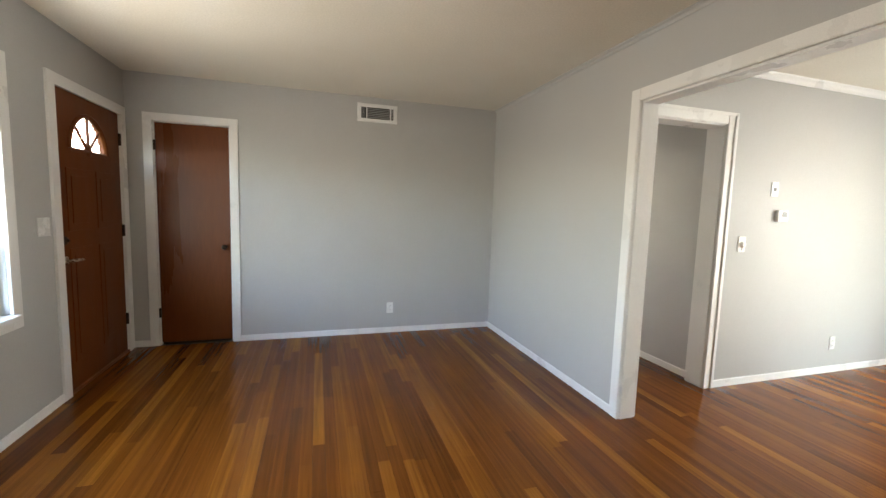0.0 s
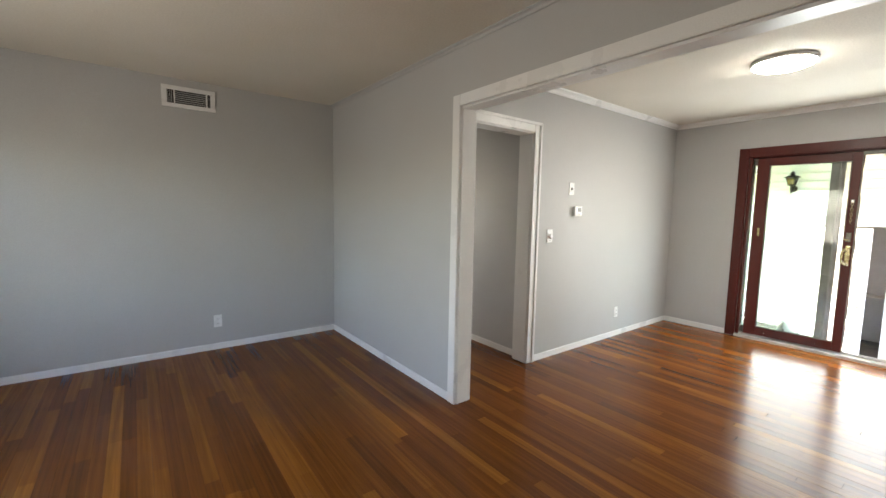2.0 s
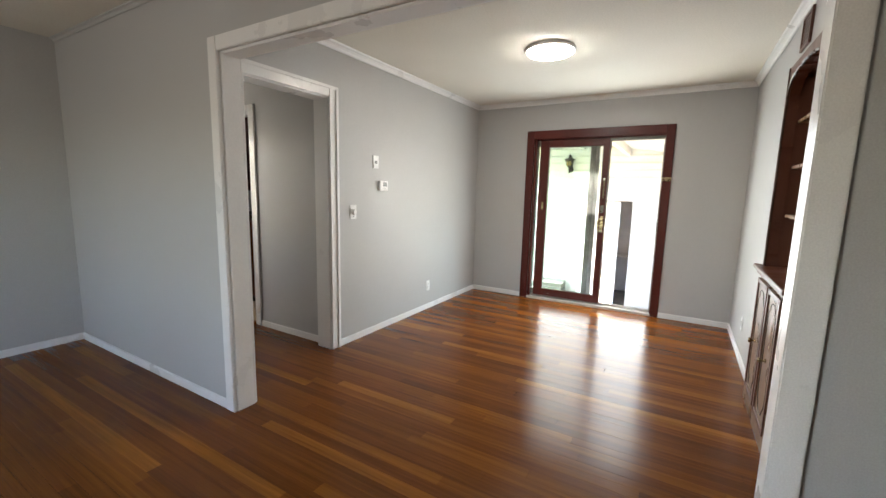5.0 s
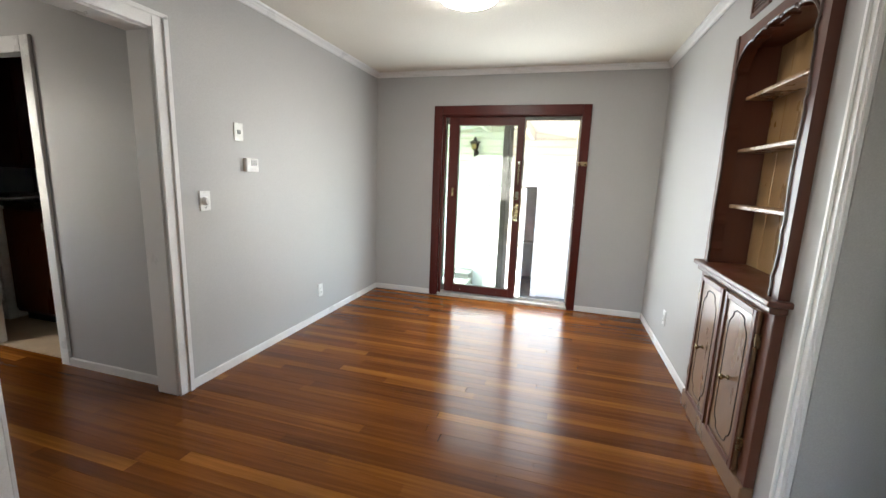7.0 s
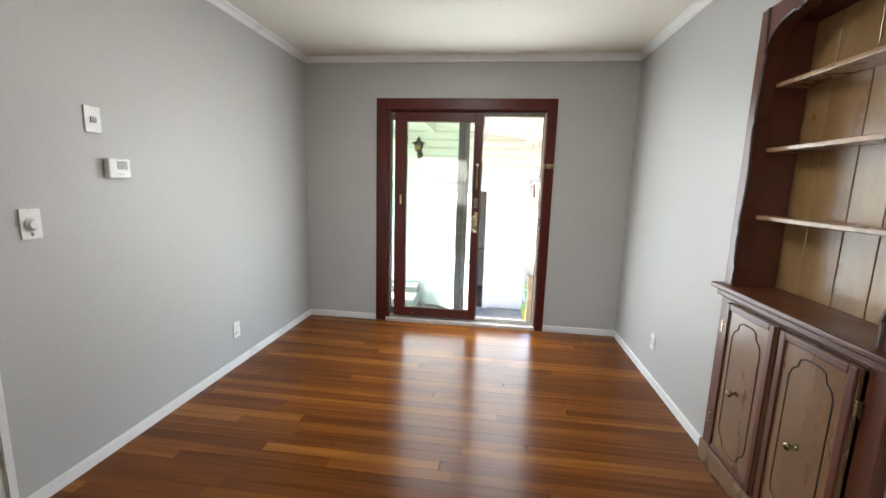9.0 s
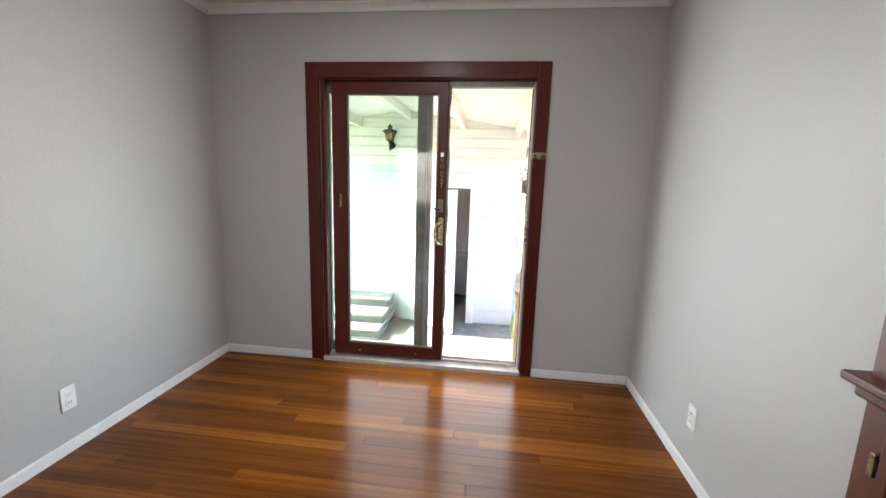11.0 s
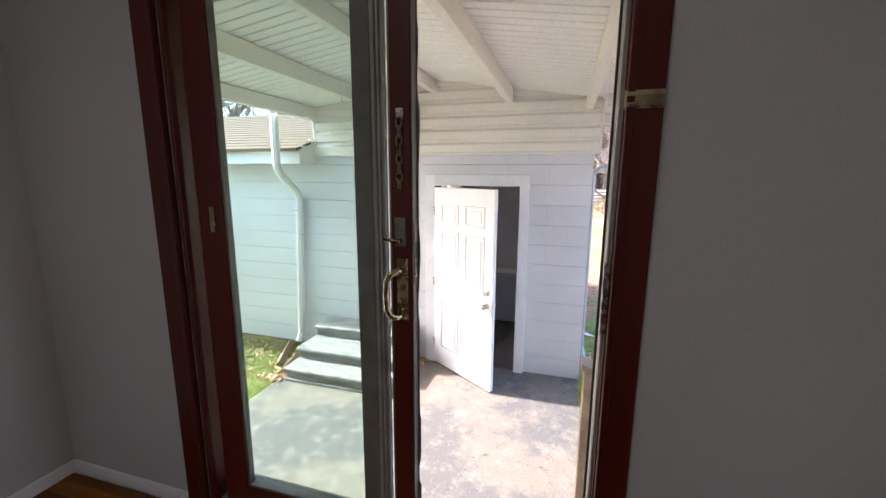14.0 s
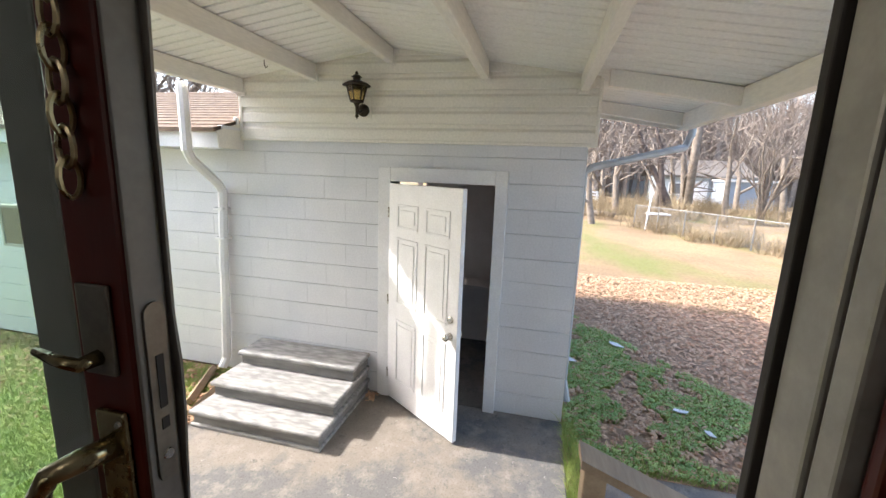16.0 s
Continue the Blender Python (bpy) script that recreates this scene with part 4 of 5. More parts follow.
    tube(bm, [(x0 - 0.004, 1.138, 1.06), (x0 - 0.03, 1.145, 1.062), (x0 - 0.046, 1.16, 1.055), (x0 - 0.05, 1.17, 1.035), (x0 - 0.05, 1.172, 0.99), (x0 - 0.05, 1.17, 0.945), (x0 - 0.046, 1.16, 0.925), (x0 - 0.03, 1.145, 0.918), (x0 - 0.004, 1.138, 0.92)], [0.012, 0.011, 0.010, 0.0095, 0.0095, 0.0095, 0.010, 0.011, 0.012], 12)
    part("pull_handle", bm, M_BRASS, leaf, "aged brass pull handle", True)
    for z in (1.086, 0.91):
        part("screw", turned([(0, 0.004), (0.002, 0.003)], (x0 - 0.006, 1.128, z), (-1, 0, 0), 10), M_STEEL, leaf)
    part("finger_plate", boxes((x0 - 0.003, x0, 1.842, 1.862, 1.145, 1.235), bevel=0.001), M_BRASS, leaf, "small pale brass plate")
    for y in (1.30, 1.72):
        part("rail_screw", turned([(0, 0.006), (0.003, 0.004)], (x0, y, 0.085), (-1, 0, 0), 10), M_STEEL, leaf)
    ch = part("chain_bracket", boxes((x0 - 0.008, x0, 1.13, 1.152, 1.505, 1.535), bevel=0.002), M_STEEL, leaf)
    for k in range(8):
        z = 1.495 - 0.0255 * k
        bm = bmesh.new()
        ring = []
        for a in [2 * math.pi * j / 12 for j in range(13)]:
            u, v = 0.0085 * math.cos(a), 0.0168 * math.sin(a)
            ring.append((x0 - 0.010, 1.141 + u, z + v) if k % 2 == 0 else (x0 - 0.010 + u, 1.141, z + v))
        tube(bm, ring, 0.0025, 6)
        part("chain_link", bm, M_CHAIN, ch)
    # strike on the other casing
    st = part("chain_track", boxes((f0 - 0.007, f0, 0.468, 0.55, 1.508, 1.518), (f0 - 0.007, f0, 0.468, 0.55, 1.532, 1.542), (f0 - 0.003, f0, 0.465, 0.553, 1.504, 1.546), bevel=0.0015), M_CHAIN, s, "brass chain track on the casing")
    part("strike_plate", boxes((6.722, 6.746, 0.552, 0.566, 0.93, 1.12), bevel=0.001), M_STEEL, s)


slider()

# ---------------------------------------------------------------- outdoors
G = -0.745
XG = 9.767
RIDGE, SLOPE, RZ = 2.0, 0.148, 2.287


def roof_z(y):
    return RZ - SLOPE * abs(y - RIDGE)


structure("ground", boxes((6.85, 260, -160, 160, G - 0.3, G - 0.03)), M_GROUND, "dry winter lawn reaching the horizon", "ground")
structure("patio", boxes((6.85, XG + 0.02, 0.43, 3.42, G - 0.2, G), bevel=0.01), M_PATIO, "stained concrete patio slab", "patio")
structure("walkway", boxes((6.85, 9.30, -2.2, 0.32, G - 0.2, G - 0.02), bevel=0.01), M_PATIO, "pale concrete walkway", "path")
structure("lawn", boxes((6.85, XG, 3.42, 12.0, G - 0.2, G - 0.015)), M_LAWN, "green lawn beside the patio", "lawn")
structure("leaf_bed", boxes((9.30, 13.5, -4.2, 0.43, G - 0.2, G - 0.022)), M_LITTER, "brown leaf litter over soil", "ground")


def garage():
    g = thing("garage", (XG, 1.95, G), "white painted block garage with a gabled siding top", "garage", kind="structure")
    d0, d1, dz = 1.111, 1.996, 1.237
    part("wall", boxes((XG + 0.012, XG + 0.2, 0.435, d0, G, 1.56), (XG + 0.012, XG + 0.2, d1, 12.0, G, 1.56), (XG + 0.012, XG + 0.2, d0, d1, dz, 1.56), (XG + 0.2, XG + 4.0, 0.435, 0.6, G, 1.9)), M_JOINT, g)
    # blocks, one by one
    mesh = {}
    rnd = random.Random(4)
    z = G
    row = 0
    while z < 1.55:
        h = min(0.2, 1.56 - z)
        y = 0.435 - (0.2 if row % 2 else 0)
        while y < 9.6:
            a, b = max(y, 0.435), y + 0.4
            segs = [(a, b)]
            if z < dz and b > d0 and a < d1:
                segs = [s for s in ((a, d0), (d1, b)) if s[1] - s[0] > 0.03]
            for p, q in segs:
                key = (round(q - p, 2), round(h, 2))
                if key not in mesh:
                    bm = boxes((0.005, 0.012, 0.0, q - p, 0.0015, h - 0.0015))
                    for v in bm.verts:
                        if v.co.x < 0.007:
                            v.co.y += 0.0005 if v.co.y < 0.1 else -0.0005
                            v.co.z += 0.0025 if v.co.z < 0.05 else -0.0025
                    me = bpy.data.meshes.new("block")
                    bm.to_mesh(me)
                    bm.free()
                    me.materials.append(M_BLOCK)
                    mesh[key] = me
                ob = new("block", mesh[key])
                ob.parent = g
                ob.location = Vector((XG + rnd.uniform(-0.0008, 0.0008), p, z)) - BASE[g]
            y += 0.4
        z += 0.2
        row += 1
    # siding laps of the gable
    zl = 1.575
    while zl < 2.3:
        zh = zl + 0.13
        ya = 0.40 if roof_z(0.40) > zh else RIDGE - (RZ - zl) / SLOPE
        yb = 3.42 if roof_z(3.42) > zh else RIDGE + (RZ - zl) / SLOPE
        if yb - ya > 0.1:
            bm = prism([(XG + 0.01, zl), (XG - 0.028, zl), (XG - 0.032, zl + 0.004), (XG - 0.030, zl + 0.075), (XG - 0.012, zl + 0.1), (XG - 0.008, min(zh, RZ) + 0.004), (XG + 0.01, min(zh, RZ) + 0.004)], "y", max(ya, 0.40), min(yb, 3.42))
            part("siding_lap", bm, M_SIDING, g)
        zl = zh
    part("siding_trim", boxes((XG - 0.036, XG + 0.01, 0.40, 3.42, 1.55, 1.575), (XG - 0.036, XG + 0.01, 0.375, 0.40, 1.55, 2.03), (XG - 0.036, XG + 0.01, 3.42, 3.445, 1.55, 2.06), bevel=0.004), M_SIDING, g)
    part("gable_side", boxes((XG + 0.01, XG + 3.5, 0.40, 0.43, 1.56, 2.0)), M_SIDING, g)
    # doorway
    part("door_casing", boxes((XG - 0.038, XG + 0.012, 1.013, d0, G, 1.352), (XG - 0.038, XG + 0.012, d1, 2.105, G, 1.352), (XG - 0.038, XG + 0.012, d0, d1, dz, 1.352),
                              (XG + 0.012, XG + 0.19, d0 - 0.012, d0, G, dz), (XG + 0.012, XG + 0.19, d1, d1 + 0.012, G, dz), bevel=0.004), M_WHITE, g, "white painted door casing")
    # the back wall's opening is an unseen addition that lets sky light in
    part("interior", boxes((XG + 1.5, XG + 1.6, 0.6, 2.1, G, 1.55), (XG + 1.5, XG + 1.6, 2.1, 2.85, G, 0.3), (XG + 1.5, XG + 1.6, 2.1, 2.85, 1.3, 1.55), (XG + 1.5, XG + 1.6, 2.85, 3.0, G, 1.55), (XG + 0.2, XG + 1.5, 2.9, 3.0, G, 1.55), (XG + 0.2, XG + 1.5, 0.6, 0.62, G, 1.55), (XG + 0.2, XG + 1.6, 0.6, 3.0, 1.55, 1.6)), M_SHED, g, "dim bare interior")
    part("interior_floor", boxes((XG + 0.02, XG + 1.5, 0.6, 2.9, G - 0.1, G + 0.004)), M_PATIO, g)
    part("interior_shelf", boxes((XG + 1.15, XG + 1.5, 0.7, 2.8, 0.02, 0.06)), M_SHED, g)
    part("gable_back", boxes((XG + 0.01, XG + 0.06, 0.43, 3.38, 1.56, 2.0)), M_SIDING, g)


garage()


def garage_door():
    hinge = (XG - 0.03, 1.988)
    ang = math.degrees(math.atan2(1.26 - hinge[1], 9.232 - hinge[0]))
    L, T, Z0, Z1 = 0.885, 0.042, 0.02, 1.965
    d = thing("garage_entry_door", (0, 0, 0), "white six-panel door standing half open", "door")
    part("slab", boxes((0, L, -T / 2, T / 2, Z0, Z1), bevel=0.003), M_WHITE, d)
    for s in (-1, 1):
        for za, zb in ((0.22, 0.80), (0.94, 1.52), (1.60, 1.80)):
            for xa, xb in ((0.12, 0.40), (0.49, 0.77)):
                y0 = s * T / 2
                fr = [(xa, xb, za, za + 0.02), (xa, xb, zb - 0.02, zb), (xa, xa + 0.02, za + 0.02, zb - 0.02), (xb - 0.02, xb, za + 0.02, zb - 0.02)]
                bm = boxes(*[(a, b, min(y0, y0 + s * 0.007), max(y0, y0 + s * 0.007), c, e) for a, b, c, e in fr], (xa + 0.045, xb - 0.045, min(y0, y0 + s * 0.006), max(y0, y0 + s * 0.006), za + 0.045, zb - 0.045), bevel=0.003)
                part("panel", bm, M_WHITE, d)
        k = part("knob", turned([(0, 0.03), (0.006, 0.03), (0.01, 0.012), (0.03, 0.012), (0.036, 0.025), (0.055, 0.028), (0.064, 0.02), (0.066, 0.001)], (L - 0.07, s * T / 2, 0.87), (0, s, 0)), M_STEEL, d, "nickel round knob", True)
        part("deadbolt", turned([(0, 0.028), (0.014, 0.028), (0.02, 0.012), (0.03, 0.01)], (L - 0.07, s * T / 2, 1.0), (0, s, 0)), M_STEEL, d)
    for z in (0.25, 0.95, 1.72):
        part("hinge", boxes((-0.012, 0.004, -T / 2 - 0.006, T / 2, z - 0.045, z + 0.045), bevel=0.002), M_STEEL, d)
    d.matrix_world = pose(hinge[0], hinge[1], G, 0, 0, ang)


garage_door()


def steps():
    s = thing("steps", (9.2, 2.75, G), "grey worn concrete steps against the garage wall", "steps")
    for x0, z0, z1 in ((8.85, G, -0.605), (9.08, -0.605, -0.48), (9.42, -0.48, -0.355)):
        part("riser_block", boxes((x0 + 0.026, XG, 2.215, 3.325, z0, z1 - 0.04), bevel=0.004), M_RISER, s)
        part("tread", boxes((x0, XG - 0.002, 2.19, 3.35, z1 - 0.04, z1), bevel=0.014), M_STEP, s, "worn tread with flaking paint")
    part("base_lip", boxes((8.852, 8.88, 2.195, 3.345, G, G + 0.028), (8.88, XG, 2.195, 2.216, G, G + 0.028), bevel=0.008), M_STEP, s)


steps()


def lantern():
    x, y, z = XG - 0.16, 2.243, 1.895
    t = thing("wall_lantern", (XG, y, z), "dark bronze wall lantern with amber glass", "lantern")
    part("back_plate", boxes((XG - 0.035, XG - 0.02, y - 0.07, y - 0.0 + 0.05, z - 0.16, z + 0.02), bevel=0.004), M_SIDING, t, "cream mounting block")
    part("wall_rose", turned([(0, 0.05), (0.02, 0.05), (0.035, 0.03), (0.045, 0.012)], (XG - 0.035, y - 0.005, z - 0.09), (-1, 0, 0)), M_IRON, t, "", True)
    part("arm", tubes([(XG - 0.06, y, z - 0.09), (x + 0.04, y, z - 0.12), (x, y, z - 0.09), (x, y, z - 0.05)], 0.012), M_IRON, t, "", True)
    part("tail", turned([(0, 0.028), (0.02, 0.02), (0.04, 0.012), (0.10, 0.011), (0.11, 0.017), (0.12, 0.008), (0.135, 0.002)], (x, y, z - 0.04), (0, 0, -1)), M_IRON, t, "", True)
    part("glass", turned([(0, 0.05), (0.11, 0.078)], (x, y, z - 0.03), (0, 0, 1), 6), M_AMBER, t, "amber glass panes")
    for k in range(6):
        a = 2 * math.pi * k / 6
        c, s = math.cos(a), math.sin(a)
        part("bar", tubes([(x + c * 0.052, y + s * 0.052, z - 0.03), (x + c * 0.08, y + s * 0.08, z + 0.08)], 0.005, 6), M_IRON, t)
    part("cap", turned([(0, 0.112), (0.006, 0.112), (0.022, 0.085), (0.038, 0.04), (0.042, 0.028), (0.062, 0.028), (0.066, 0.042), (0.078, 0.028), (0.086, 0.012), (0.1, 0.013), (0.112, 0.002)], (x, y, z + 0.08), (0, 0, 1), 12), M_IRON, t)
    part("base_ring", turned([(0, 0.055), (0.012, 0.055), (0.02, 0.03)], (x, y, z - 0.03), (0, 0, -1), 12), M_IRON, t)


lantern()


def patio_roof():
    r = thing("patio_roof", (8.2, RIDGE, 2.1), "cream painted patio roof with beams and board soffit", "patio roof", kind="structure")
    xa, xb, ye = 6.86, XG + 0.98, -0.47
    # soffit boards run down the slope
    w = 0.1
    n = int((xb - xa) / w)
    cut = XG - 0.02
    for side, y0, y1 in ((0, RIDGE, 3.5), (1, RIDGE, 0.40), (2, 0.40, ye)):
        bm = bmesh.new()
        dz = roof_z(y1) - roof_z(y0)
        vs = []
        for x0, x1, lift in ((0.006, w - 0.006, 0),):
            vs = [(x0, 0, 0.005), (x0 + 0.005, 0, 0), (x1 - 0.005, 0, 0), (x1, 0, 0.005), (x1, 0, 0.02), (x0, 0, 0.02)]
        lo = [bm.verts.new(v) for v in vs]
        hi = [bm.verts.new((v[0], y1 - y0, v[2] + dz)) for v in vs]
        for i in range(6):
            bm.faces.new((lo[i], lo[(i + 1) % 6], hi[(i + 1) % 6], hi[i]))
        bm.faces.new(lo)
        bm.faces.new(hi)
        bmesh.ops.recalc_face_normals(bm, faces=bm.faces)
        me = bpy.data.meshes.new("soffit_board")
        bm.to_mesh(me)
        bm.free()
        me.materials.append(M_SOFFIT)
        for k in range(n):
            x = xa + k * w
            if side < 2 and x + w > cut + 0.06:
                continue
            ob = new("soffit_board", me)
            ob.parent = r
            ob.location = Vector((x, y0, roof_z(y0))) - BASE[r]
    part("roof_cover", prism([(3.56, roof_z(3.56) + 0.022), (RIDGE, RZ + 0.022), (ye - 0.03, roof_z(ye - 0.03) + 0.022), (ye - 0.03, roof_z(ye - 0.03) + 0.06), (RIDGE, RZ + 0.07), (3.56, roof_z(3.56) + 0.07)], "x", xa - 0.02, xb + 0.02), M_SHINGLE, r, "tan roof covering")
    for y, hgt, wd in ((3.42, 0.125, 0.07), (2.70, 0.13, 0.06), (2.013, 0.115, 0.06), (1.24, 0.135, 0.06), (0.505, 0.12, 0.06)):
        z = roof_z(y) - 0.002
        b = part("beam", boxes((xa, XG - 0.036, y - wd / 2, y + wd / 2, z - hgt, z), bevel=0.006), M_BEAM, r)
        part("beam_block", boxes((XG - 0.036, XG - 0.02, y - wd / 2 - 0.012, y + wd / 2 + 0.012, z - hgt - 0.02, z - 0.02), bevel=0.003), M_BEAM, b)
    z = roof_z(ye) - 0.002
    part("eave_beam", boxes((xa, xb, ye - 0.035, ye + 0.045, z - 0.14, z), bevel=0.006), M_BEAM, r)
    part("eave_fascia", boxes((xa, xb + 0.03, ye - 0.06, ye - 0.036, z - 0.11, z + 0.06), (xa, XG + 0.0, 3.50, 3.53, roof_z(3.5) - 0.10, roof_z(3.5) + 0.06), bevel=0.004), M_BEAM, r)
    for x in (XG - 0.27, XG + 0.86):
        part("cross_beam", prism([(0.365, roof_z(0.365) - 0.11), (ye + 0.046, roof_z(ye) - 0.115), (ye + 0.046, roof_z(ye) - 0.003), (0.365, roof_z(0.365) - 0.003)], "x", x, x + 0.06), M_BEAM, r)
    part("end_fascia", prism([(0.36, roof_z(0.36) - 0.14), (ye, roof_z(ye) - 0.14), (ye, roof_z(ye)), (0.36, roof_z(0.36))], "x", xb - 0.02, xb + 0.01), M_BEAM, r)
    part("hook", tubes([(9.1, 2.70, roof_z(2.70) - 0.12), (9.1, 2.70, roof_z(2.70) - 0.165), (9.1, 2.69, roof_z(2.70) - 0.185), (9.1, 2.675, roof_z(2.70) - 0.175)], 0.003, 6), M_IRON, r)


patio_roof()


def downspout():
    d = thing("downspout", (9.3, 3.55, 1.9), "white metal downspout with two bends", "downspout")
    bm = bmesh.new()
    tube(bm, [(9.33, 3.64, 1.97), (9.33, 3.64, 1.43), (9.37, 3.642, 1.36), (9.66, 3.655, 1.15), (9.715, 3.66, 1.07), (9.715, 3.70, 0.35), (9.71, 3.695, 0.28), (9.715, 3.70, 0.2), (9.715, 3.74, -0.60), (9.65, 3.74, -0.69)], 0.042, 8)
    part("pipe", bm, M_WHITE, d)
    for z in (0.9, 0.62):
        part("strap", boxes((9.665, 9.768, 3.63, 3.74, z, z + 0.025), bevel=0.004), M_WHITE, d)
    e = thing("eave_downspout", (XG + 0.5, -0.5, 1.7), "grey metal downspout sloping back to the garage", "downspout")
    bm = bmesh.new()
    tube(bm, [(XG + 0.88, -0.52, 1.83), (XG + 0.88, -0.52, 1.74), (XG + 0.86, -0.47, 1.62), (XG + 0.36, 0.36, 1.41), (XG + 0.32, 0.42, 1.36), (XG + 0.32, 0.42, -0.5), (XG + 0.25, 0.38, -0.68)], 0.032, 8)
    part("pipe", bm, M_SPOUT, e)
    gt = thing("gutter_outlet", (9.45, 3.46, 1.62), "white gutter end with an outlet", "gutter")
    part("trough", boxes((9.52, 9.74, 3.445, 3.50, 1.625, 1.655), (9.70, 9.73, 3.45, 3.49, 1.655, 1.74), bevel=0.006), M_WHITE, gt)


downspout()


def left_wing():
    g = thing("wing_roof", (XG, 6.5, 1.5), "tan shingle roof with white fascia over the side wing", "roof", kind="structure")
    part("fascia", boxes((9.48, 9.50, 3.46, 9.8, 1.462, 1.592), bevel=0.004), M_WHITE, g)
    part("soffit", boxes((9.50, XG + 0.01, 3.46, 9.8, 1.465, 1.485)), M_WHITE, g)
    for k in range(16):
        xa = 9.43 + 0.13 * k
        za = 1.592 + 0.33 * (xa - 9.43)
        bm = prism([(xa, za), (xa, za + 0.034), (xa + 0.15, za + 0.024 + 0.0495), (xa + 0.15, za + 0.0495)], "y", 3.46, 7.4 + (11.5 - xa) * 1.15)
        part("shingle_course", bm, M_SHINGLE, g)
    part("roof_deck", prism([(9.46, 1.595), (11.5, 2.265), (11.5, 1.6), (9.78, 1.5)], "y", 3.475, 7.4), M_SHED, g)
    part("end_board", prism([(9.46, 1.60), (11.5, 2.27), (11.5, 1.46), (9.47, 1.462)], "y", 3.447, 3.458), M_SIDING, g, "cream board closing the roof end")


left_wing()


def air_conditioner():
    a = thing("air_conditioner", (9.5, 5.5, 0.5), "beige window air conditioner set in the wall", "air conditioner")
    x0, x1, y0, y1, z0, z1 = 9.37, 9.767, 5.34, 6.02, 0.43, 0.855
    part("case", boxes((x0 + 0.02, x1, y0, y1, z0, z1), bevel=0.01), M_AC, a)
    part("front_panel", boxes((x0 + 0.006, x0 + 0.022, y0 + 0.03, y1 - 0.03, z0 + 0.03, z1 - 0.03), bevel=0.004), M_ACFRONT, a, "brown-grey dented front panel")
    part("rim", boxes((x0, x0 + 0.02, y0, y0 + 0.03, z0, z1), (x0, x0 + 0.02, y1 - 0.03, y1, z0, z1), (x0, x0 + 0.02, y0 + 0.03, y1 - 0.03, z1 - 0.03, z1), (x0, x0 + 0.02, y0 + 0.03, y1 - 0.03, z0, z0 + 0.03), bevel=0.004), M_AC, a)
    part("side_screen", boxes((x0 + 0.04, x1 - 0.06, y0 - 0.004, y0, z0 + 0.04, z1 - 0.04)), M_SCREEN, a)
    for k in range(4):
        z = z0 + 0.03 + (z1 - z0 - 0.08) / 3 * k
        part("side_bar", boxes((x0 + 0.02, x1 - 0.03, y0 - 0.014, y0 - 0.004, z, z + 0.02)), M_AC, a)
    for x in (x0 + 0.02, (x0 + x1) / 2 - 0.02, x1 - 0.06):
        part("side_bar", boxes((x, x + 0.03, y0 - 0.015, y0 - 0.003, z0 + 0.03, z1 - 0.03)), M_AC, a)
    for y in (y0 + 0.1, y1 - 0.12):
        part("bracket", boxes((x0 + 0.1, x1, y, y + 0.02, z0 - 0.025, z0), (x1 - 0.02, x1, y, y + 0.02, z0 - 0.25, z0 - 0.025), bevel=0.003), M_AC, a)
        part("strut", tubes([(x0 + 0.12, y + 0.01, z0 - 0.02), (x1 - 0.01, y + 0.01, z0 - 0.24)], 0.008, 6), M_AC, a)
    f = thing("blocked_window_board", (XG, 5.6, 0.9), "white board sealing the opening above the unit", "board")
    part("board", boxes((XG - 0.025, XG + 0.002, 5.2, 6.15, 0.87, 1.0), bevel=0.004), M_WHITE, f)
    part("edge_trim", boxes((XG - 0.034, XG - 0.025, 5.2, 5.225, 0.865, 1.005), (XG - 0.034, XG - 0.025, 5.225, 6.15, 0.98, 1.005), bevel=0.002), M_GALV, f, "grey weathered trim strip")
    # thin dark bars drawn as the louvre lines on the board
    for y, w in ((5.40, 0.10), (5.54, 0.16), (5.75, 0.08)):
        part("louvre_line", boxes((XG - 0.030, XG - 0.025, y, y + w, 0.90, 0.915), bevel=0.001), M_GALV, f, "dark bar drawn as a louvre line")


air_conditioner()


def rail():
    r = thing("stair_rail", (7.95, 0.47, G), "weathered wooden handrail with square posts", "handrail")
    part("post", boxes((7.905, 7.995, 0.43, 0.515, G, 0.245), bevel=0.006), M_RAIL, r)
    part("top_rail", prism([(0.53, 0.262), (0.53, 0.298), (-0.36, -0.05), (-0.36, -0.086)], "x", 7.885, 8.01), M_RAIL, r)
    part("post", boxes((7.905, 7.995, -0.34, -0.255, G - 0.02, -0.075), bevel=0.006), M_RAIL, r)


rail()


